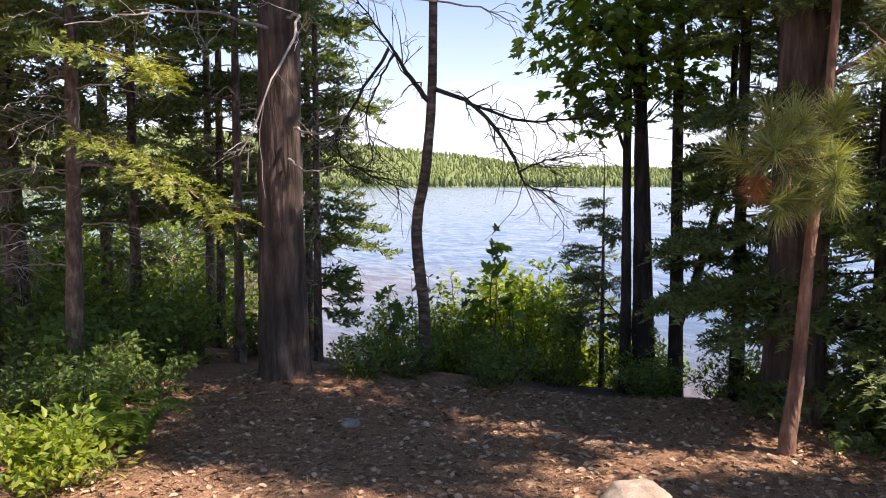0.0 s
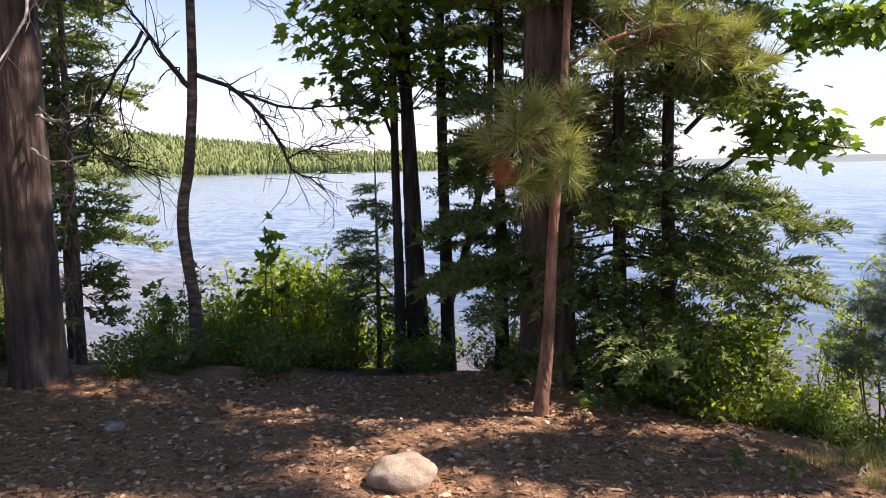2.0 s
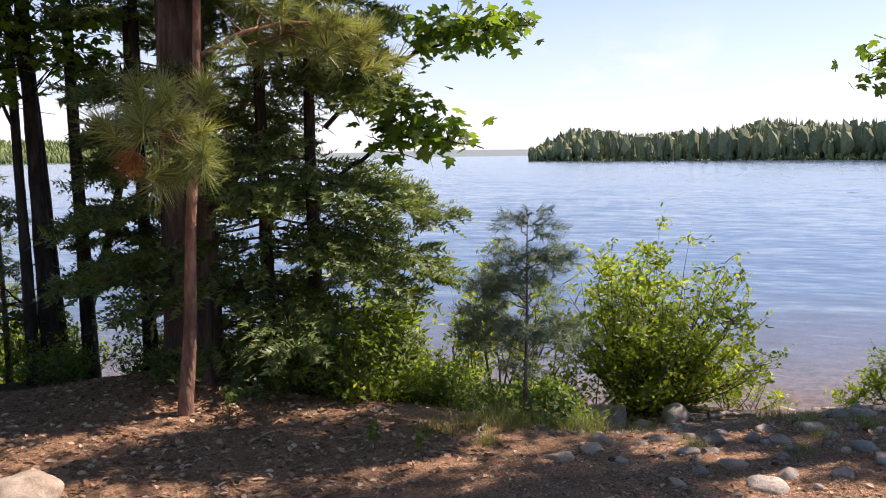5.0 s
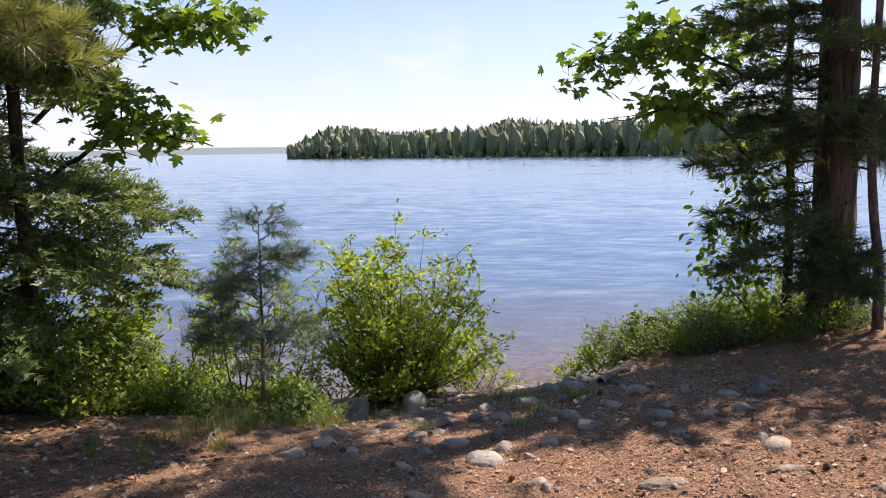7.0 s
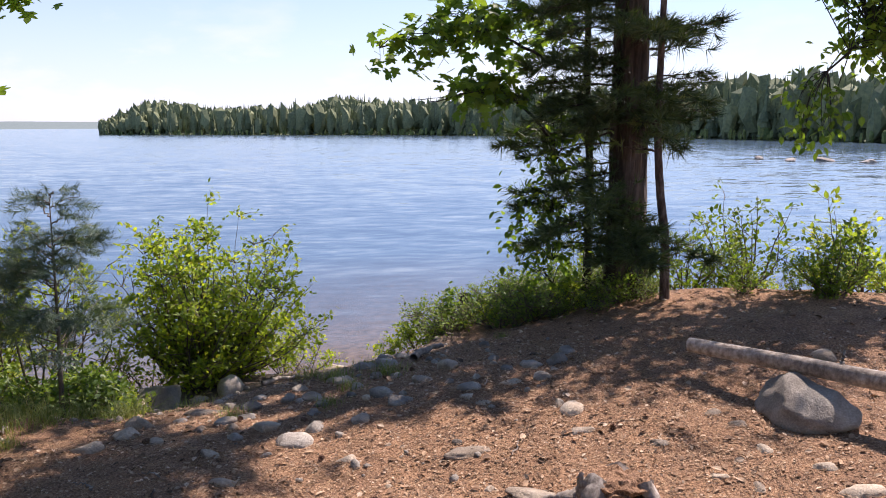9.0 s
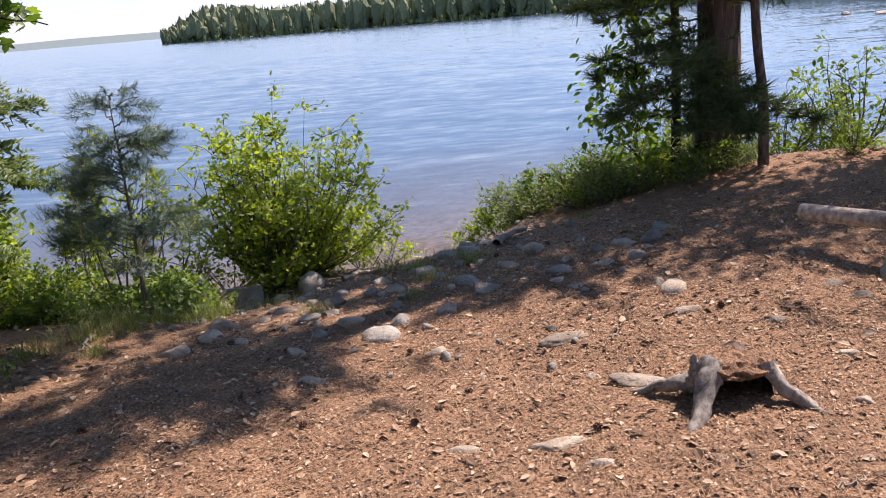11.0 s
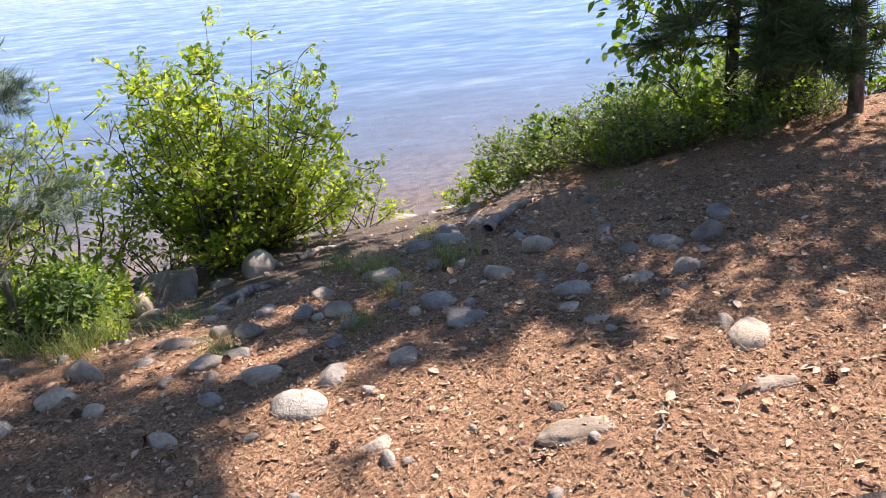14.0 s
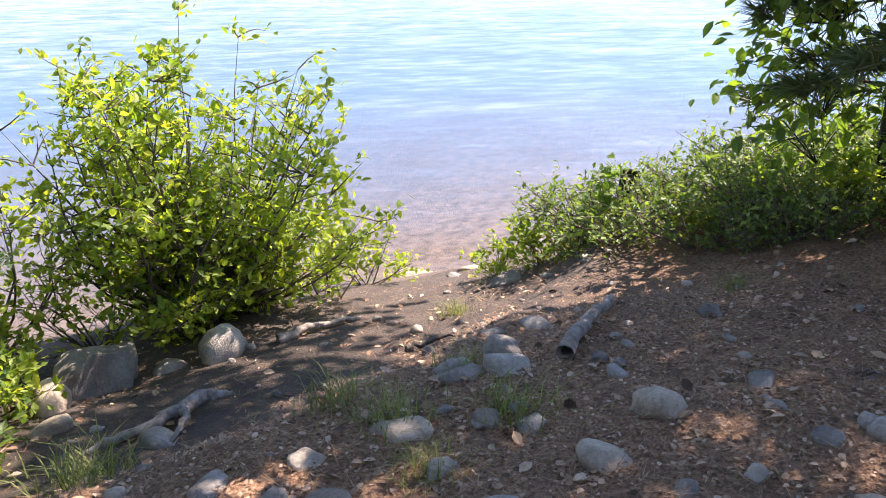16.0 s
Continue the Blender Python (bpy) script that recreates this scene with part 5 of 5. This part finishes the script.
rock(6.10, 2.70, 0.18, 0.15, 0.13, 100)
rock(5.86, 2.72, 0.17, 0.13, 0.10, 145)
rock(6.49, 2.75, 0.17, 0.13, 0.08, 70)
rock(5.84, 1.58, 0.10, 0.08, 0.05, 90)
rock(6.34, 1.31, 0.17, 0.13, 0.08, 0)
rock(5.61, 1.71, 0.08, 0.07, 0.06, 4)
rock(6.31, 1.90, 0.07, 0.06, 0.05, 30, M_PALESTONE)
rock(5.31, 1.03, 0.12, 0.10, 0.07, 20, M_PALESTONE)
rock(5.90, 1.28, 0.10, 0.08, 0.05, 55, M_PALESTONE)
rock(4.82, 2.46, 0.11, 0.09, 0.06, 35)
rock(5.43, 5.09, 0.17, 0.13, 0.11, 55, M_PALESTONE)
rock(5.47, 1.84, 0.08, 0.07, 0.05, 140)
rock(4.28, 2.62, 0.10, 0.08, 0.07, 75)
rock(8.43, 4.75, 0.35, 0.20, 0.13, 124, M_PALESTONE)
rock(8.12, 4.19, 0.13, 0.11, 0.07, 35)
rock(8.44, 4.23, 0.24, 0.11, 0.07, 115, M_PALESTONE)
rock(7.76, 3.60, 0.25, 0.19, 0.13, 146)
rock(5.98, 1.73, 0.08, 0.06, 0.05, 70)
rock(6.34, 2.88, 0.11, 0.09, 0.05, 114)
rock(6.15, 2.34, 0.08, 0.07, 0.07, 130)
rock(5.90, 2.79, 0.17, 0.13, 0.10, 155)
rock(5.98, 2.62, 0.21, 0.17, 0.15, 70)
rock(6.07, 2.25, 0.10, 0.08, 0.06, 55)
rock(4.00, 2.56, 0.12, 0.10, 0.08, 98, M_PALESTONE)
rock(4.02, 3.20, 0.18, 0.15, 0.14, 140, M_PALESTONE)
rock(3.76, 3.21, 0.24, 0.14, 0.09, 127, M_PALESTONE)
rock(4.33, 1.89, 0.16, 0.09, 0.06, 125, M_PALESTONE)
rock(4.62, 1.29, 0.35, 0.13, 0.08, 125, M_PALESTONE)
rock(5.25, 0.90, 0.26, 0.20, 0.11, 21, M_PALESTONE)
rock(5.00, 0.81, 0.21, 0.09, 0.06, 118, M_PALESTONE)
rock(4.98, 0.37, 0.12, 0.08, 0.05, 115, M_PALESTONE)
rock(4.28, 1.04, 0.10, 0.08, 0.06, 4, M_PALESTONE)
rock(4.33, 0.75, 0.40, 0.15, 0.06, 119, M_PALESTONE)
rock(3.78, 2.27, 0.19, 0.08, 0.05, 119, M_PALESTONE)
rock(5.32, 4.41, 0.24, 0.19, 0.14, 146, M_PALESTONE)
rock(3.65, 0.93, 0.25, 0.11, 0.07, 128, M_PALESTONE)
rock(3.56, 0.72, 0.13, 0.08, 0.05, 120, M_PALESTONE)
rock(3.49, 1.26, 0.16, 0.08, 0.05, 124, M_PALESTONE)
rock(4.36, -0.07, 0.12, 0.08, 0.05, 120, M_PALESTONE)
rock(4.67, -0.15, 0.11, 0.09, 0.05, 176, M_PALESTONE)
rock(5.04, -0.14, 0.12, 0.10, 0.06, 45, M_PALESTONE)
rock(4.72, 0.02, 0.13, 0.08, 0.05, 129, M_PALESTONE)
rock(5.41, 0.18, 0.13, 0.11, 0.06, 160, M_PALESTONE)
rock(5.31, 0.03, 0.16, 0.09, 0.06, 124, M_PALESTONE)
rock(4.99, -0.40, 0.18, 0.11, 0.07, 125, M_PALESTONE)
rock(6.57, -0.36, 0.27, 0.21, 0.13, 26, M_PALESTONE)
rock(4.80, -0.58, 0.25, 0.14, 0.09, 119, M_PALESTONE)
rock(5.47, -0.48, 0.24, 0.14, 0.09, 120)
rock(-0.61, 5.84, 0.17, 0.13, 0.10, 15)
rock(-0.07, 5.88, 0.11, 0.09, 0.07, 40, M_PALESTONE)
rock(-0.17, 5.94, 0.09, 0.08, 0.06, 45, M_PALESTONE)
rock(1.54, 4.65, 0.06, 0.04, 0.05, 20, M_PALESTONE)
for wx, wy, ww in ((71, 1.6, 2.4), (70, 4.0, 1.6), (73, 6.5, 1.3), (69, -1.5, 2.2)):
    r = rock(wx, wy, ww, ww * 0.6, 0.45, 20, M_STONE, 0.5, "low rock breaking the lake surface", "rock", "rocks in the lake")
    r.location.z = WATER + 0.05

# small stones strewn over the bank
strewn = np.random.default_rng(51)
for k in range(120):
    x, y, w = strewn.uniform(4.0, 7.8), strewn.uniform(1.2, 4.3), strewn.uniform(0.025, 0.085)
    if shore_distance(x, y) > 1.0:
        rock(x, y, w, w * strewn.uniform(0.6, 1), w * strewn.uniform(0.4, 0.8), strewn.uniform(0, 180), M_PALESTONE if k % 3 == 0 else M_STONE, 0.4, "small stone lying on the bank", sub=2)

# ---- log, stump and driftwood ----
log = thing("fallen_log", 5.73, -0.19, "bare weathered grey log propped on a boulder", "log")
lp = curve_through([(5.95, 0.40, 0.40), (5.73, -0.19, 0.415), (5.5, -0.68, 0.435), (5.15, -1.5, 0.47)], 30)
v, f = tube(lp, np.linspace(0.046, 0.056, 30), 14, 0.008)
attach("trunk", mesh_of("trunk", local(log, v), f, M_WOOD, True), log)
c = np.concatenate([[lp[0] + (0.004, 0.006, 0)], v[:14]])
attach("cut_end", mesh_of("cut_end", local(log, c), [(0, 1 + i, 1 + (i + 1) % 14) for i in range(14)], M_WOOD), log, "split pale end")
branch_part(log, [(5.6, -0.45, 0.45), (5.66, -0.47, 0.53)], 0.012, 0.006, M_WOOD, "branch_stub")

stump = thing("tree_stump", 4.28, 0.42, "rotten hollow stump with splayed grey roots", "stump")
cx, cy = 4.28, 0.42
walls = []
for r0, out in ((0.16, 1), (0.105, -1)):
    ring = []
    for k in range(6):
        s = k / 5
        ring.append([(cx + math.cos(q) * (r0 + 0.05 * (1 - s) ** 2) * (1 + 0.08 * math.sin(5 * q)), cy + math.sin(q) * (r0 + 0.05 * (1 - s) ** 2) * (1 + 0.08 * math.sin(5 * q)),
                      -0.02 + s * (0.20 + 0.01 * math.sin(3 * q + 1) + 0.008 * math.sin(9 * q))) for q in np.linspace(-1.75, 2.75, 22)])
    walls.append(np.array(ring))
wv = np.concatenate([w.reshape(-1, 3) for w in walls])
wf = []
for b in (0, 132):
    wf += [(b + i * 22 + j, b + i * 22 + j + 1, b + (i + 1) * 22 + j + 1, b + (i + 1) * 22 + j) for i in range(5) for j in range(21)]
wf += [(110 + j, 111 + j, 243 + j, 242 + j) for j in range(21)]
attach("shell", mesh_of("shell", local(stump, wv), wf, M_PINE, True), stump)
bm = bmesh.new()
bmesh.ops.create_icosphere(bm, subdivisions=4, radius=1)
for q in bm.verts:
    q.co = Vector((cx - 0.01, cy, 0.175)) + Vector((q.co.x * 0.145, q.co.y * 0.15, q.co.z * 0.03)) * (1 + 0.22 * noise.noise(q.co * 2.5)) + Vector((0, 0, 0.02 * noise.noise(q.co * 3) + 0.01 * noise.noise(q.co * 9)))
me = bpy.data.meshes.new("top")
bm.to_mesh(me), bm.free()
me.materials.append(M_GROUND)
me.transform(Matrix.Translation(-stump.location))
attach("top", me, stump, "litter-covered top")
for pts, r in [([(4.19, 0.49, 0.18), (4.13, 0.485, 0.16), (4.04, 0.48, 0.09), (3.94, 0.485, 0.04), (3.82, 0.49, 0.0)], 0.072), ([(4.27, 0.29, 0.19), (4.23, 0.23, 0.13), (4.21, 0.12, 0.07), (4.19, 0.02, 0.03), (4.16, -0.1, 0.0)], 0.045),
               ([(4.2, 0.56, 0.1), (4.18, 0.66, 0.08), (4.16, 0.80, 0.02)], 0.055), ([(4.19, 0.54, 0.1), (4.17, 0.545, 0.17), (4.165, 0.55, 0.225)], 0.045), ([(4.42, 0.46, 0.1), (4.57, 0.51, 0.03), (4.72, 0.56, -0.02)], 0.05)]:
    v, f = tube(curve_through(pts, 14, 0.004), np.linspace(r * 0.8, r * 0.25, 14), 12, 0.2)
    attach("root", mesh_of("root", local(stump, v), f, M_WOOD, True), stump)

stub = thing("broken_stump", 8.28, 3.04, "small dark broken stump among berry shrubs", "stump")
v, f = tube(curve_through([(8.28, 3.04, -0.4), (8.28, 3.04, -0.15), (8.26, 3.02, 0.06)], 8), np.linspace(0.085, 0.05, 8), 11, 0.22)
attach("trunk", mesh_of("trunk", local(stub, v), f, M_MAPLE, True), stub)


def drift(name, label, lines, mat=M_WOOD):
    x, y = lines[0][0][0][0], lines[0][0][0][1]
    ob = thing(name, x, y, label, "driftwood")
    for pts, r in lines:
        p = [at_ground(a, b, up) for a, b, up in pts]
        v, f = tube(curve_through(p, 14, 0.006), np.linspace(r, r * 0.35, 14), 8, 0.08)
        attach("branch", mesh_of("branch", local(ob, v), f, mat, True), ob)


drift("root_driftwood", "forked pale root lying beside a boulder", [([(5.72, 3.92, 0.06), (5.45, 3.9, 0.04), (5.2, 4.0, 0.01)], 0.035), ([(5.62, 3.92, 0.06), (5.5, 3.78, 0.05), (5.38, 3.72, 0.0)], 0.02), ([(5.72, 3.92, 0.06), (5.8, 3.82, 0.05)], 0.03)])
drift("fallen_branch", "thick broken grey branch lying among stones", [([(6.1, 2.45, 0.03), (6.4, 2.5, 0.05), (6.65, 2.52, 0.05), (6.85, 2.57, 0.03)], 0.032)])
drift("fallen_branch", "thin pale forked branch in grass", [([(3.85, 4.0, 0.03), (3.72, 3.92, 0.03), (3.6, 3.82, 0.01)], 0.012), ([(3.72, 3.92, 0.03), (3.68, 3.75, 0.02)], 0.008)])
drift("fallen_branch", "dark stick lying on trodden soil", [([(5.9, 3.4, 0.02), (6.2, 3.3, 0.02), (6.45, 3.25, 0.02)], 0.015)], M_MAPLE)
drift("fallen_branch", "dark stick lying on trodden soil", [([(6.6, 3.5, 0.02), (6.8, 3.35, 0.02)], 0.014)], M_MAPLE)
drift("fallen_branch", "weathered surface root crossing the path", [([(6.45, 4.2, 0.02), (6.65, 4.15, 0.04), (6.95, 4.05, 0.01)], 0.03)])
for k in range(16):
    x, y, a, s = rng.uniform(2.5, 7), rng.uniform(-0.3, 3), rng.uniform(0, 6.28), rng.uniform(0.06, 0.2)
    drift("fallen_twig", "short dry twig on the needles", [([(x, y, 0.008), (x + math.cos(a) * s * 0.5, y + math.sin(a) * s * 0.5, 0.014), (x + math.cos(a + 0.2) * s, y + math.sin(a + 0.2) * s, 0.008)], 0.005)], M_SPRUCE if k % 2 else M_WOOD)

# pine cones
def cone_mesh():
    v, f = [], []
    for k in range(34):
        s, a = k / 34, k * 2.4
        r = 0.016 * math.sin(math.pi * (0.15 + 0.8 * s)) + 0.004
        y = s * 0.055
        o, t = np.array([math.cos(a), 0, math.sin(a)]), np.array([-math.sin(a), 0, math.cos(a)]) * 0.007
        b = np.array([0, y, 0]) + o * r * 0.3
        n = len(v)
        v += [b - t, b + t, b + o * r + (0, 0.006, 0) + t * 0.8, b + o * r + (0, 0.006, 0) - t * 0.8, b - (0, 0.005, 0) + o * r * 0.7]
        f += [(n, n + 1, n + 2), (n, n + 2, n + 3), (n, n + 4, n + 1), (n + 3, n + 2, n + 4)]
    return mesh_of("pine_cone", v, f, M_REDPINE)


cone = cone_mesh()
for k in range(14):
    x, y = rng.uniform(2.8, 6.5), rng.uniform(-0.2, 3.2)
    ob = new("pine_cone", cone)
    ob.matrix_basis = pose(*at_ground(x, y, 0.012), rng.uniform(-15, 15), 0, rng.uniform(0, 360))
    ob.scale = (0.7, 0.7, 0.7)
    tagged(ob, "small brown pine cone lying on needles", "pine cone", "pine cones")

# ---- litter ----
def litter(name, label, count, region, template, size, mat, tilt, bias=1.0):
    x0, x1, y0, y1 = region
    x, y = rng.uniform(x0, x1, count), y0 + (y1 - y0) * rng.uniform(0, 1, count) ** bias
    ok = (shore_distance(x, y) > 0.9) & ((height(x, y) > -0.14) | (rng.uniform(0, 1, count) < 0.35))
    x, y = x[ok], y[ok]
    n = len(x)
    a = rng.uniform(0, 2 * np.pi, n)
    ways = np.stack([np.cos(a), np.sin(a), rng.normal(0, tilt, n)], -1)
    p = np.stack([x, y, height(x, y) + rng.uniform(0.002, 0.012, n)], -1)
    v, f = scatter(template, p, ways, rng.uniform(*size, n), rng.normal(0, tilt * 1.5, n))
    tagged(new(name, mesh_of(name, v, f, mat)), label, "litter", kind="stuff")


NEEDLE_PAIR = (np.array([(-0.012, 0, 0), (0.012, 0, 0), (0.06, 1, 0.02), (-0.012, 0, 0.004), (0.012, 0, 0.004), (-0.07, 0.95, 0.03)]), np.array([(0, 1, 2), (3, 4, 5)]))
CHIP = (np.array([(-0.3, 0, 0), (0.25, 0.05, 0.03), (0.35, 0.7, 0), (0.0, 1, 0.04), (-0.35, 0.6, 0.02)]), np.array([(0, 1, 2), (0, 2, 3), (0, 3, 4)]))
litter("leaf_litter", "scattered dry brown and tan leaves", 9000, (-2.5, 8.2, -1.0, 7.2), OVATE, (0.025, 0.06), M_LITTER, 0.22)
litter("leaf_litter", "scattered dry brown and tan leaves", 4000, (2.5, 6.8, -0.3, 3.6), OVATE, (0.015, 0.036), M_LITTER, 0.22)
litter("wood_chips", "pale chips and bark flakes on the ground", 34000, (2.3, 7.0, -1.0, 3.4), CHIP, (0.006, 0.017), M_LITTER, 0.25)
litter("wood_chips", "pale chips and bark flakes on the ground", 6000, (-2.5, 8.3, -1.0, 7.2), CHIP, (0.008, 0.02), M_LITTER, 0.2)
litter("fallen_needles", "orange-brown carpet of fallen pine needles", 36000, (-2.8, 8.2, -1.0, 7.2), NEEDLE_PAIR, (0.05, 0.11), M_NEEDLELITTER, 0.12)
litter("fallen_needles", "orange-brown carpet of fallen pine needles", 30000, (2.3, 6.8, -0.5, 3.6), NEEDLE_PAIR, (0.04, 0.09), M_NEEDLELITTER, 0.12)

litter("leaf_litter", "russet fallen leaves under the trees", 9000, (-2.6, 3.6, 3.4, 7.2), OVATE, (0.03, 0.065), M_LITTER, 0.25)
litter("fallen_needles", "orange-brown carpet of fallen pine needles", 22000, (-2.6, 3.6, 3.2, 7.0), NEEDLE_PAIR, (0.06, 0.12), M_NEEDLELITTER, 0.14)

# ---- unseen woods added behind the walker to block sky light ----
def back_spruce():
    ob = thing("spruce_tree", -6.0, -4.0, "unseen dark spruce added behind the clearing against sky light", "tree", "spruces")
    ax = [(-6.0, -4.0, 0.0), (-6.0, -4.0, 8.0)]
    trunk_part(ob, ax, 0.1, 0.03, M_SPRUCE, 8)
    conifer_limbs(ob, ax, 0.5, 7.8, lambda z: 1.6 * (1.05 - z / 8.2), 46, 0.2, SPRAY_COARSE, (0.4, 0.6), M_SPRUCE_NEEDLE, M_SPRUCE, 14)
    return ob


back = back_spruce()
belt_r = np.random.default_rng(40)
for k in range(16):
    a, d = belt_r.uniform(2.6, 5.6), belt_r.uniform(5, 11)
    x, y = 1.0 + math.cos(a) * d, -0.5 + math.sin(a) * d
    if y < -3.5 or x < -5.5:
        copies(back, [(x, y, belt_r.uniform(0, 360), belt_r.uniform(0.9, 1.3))])
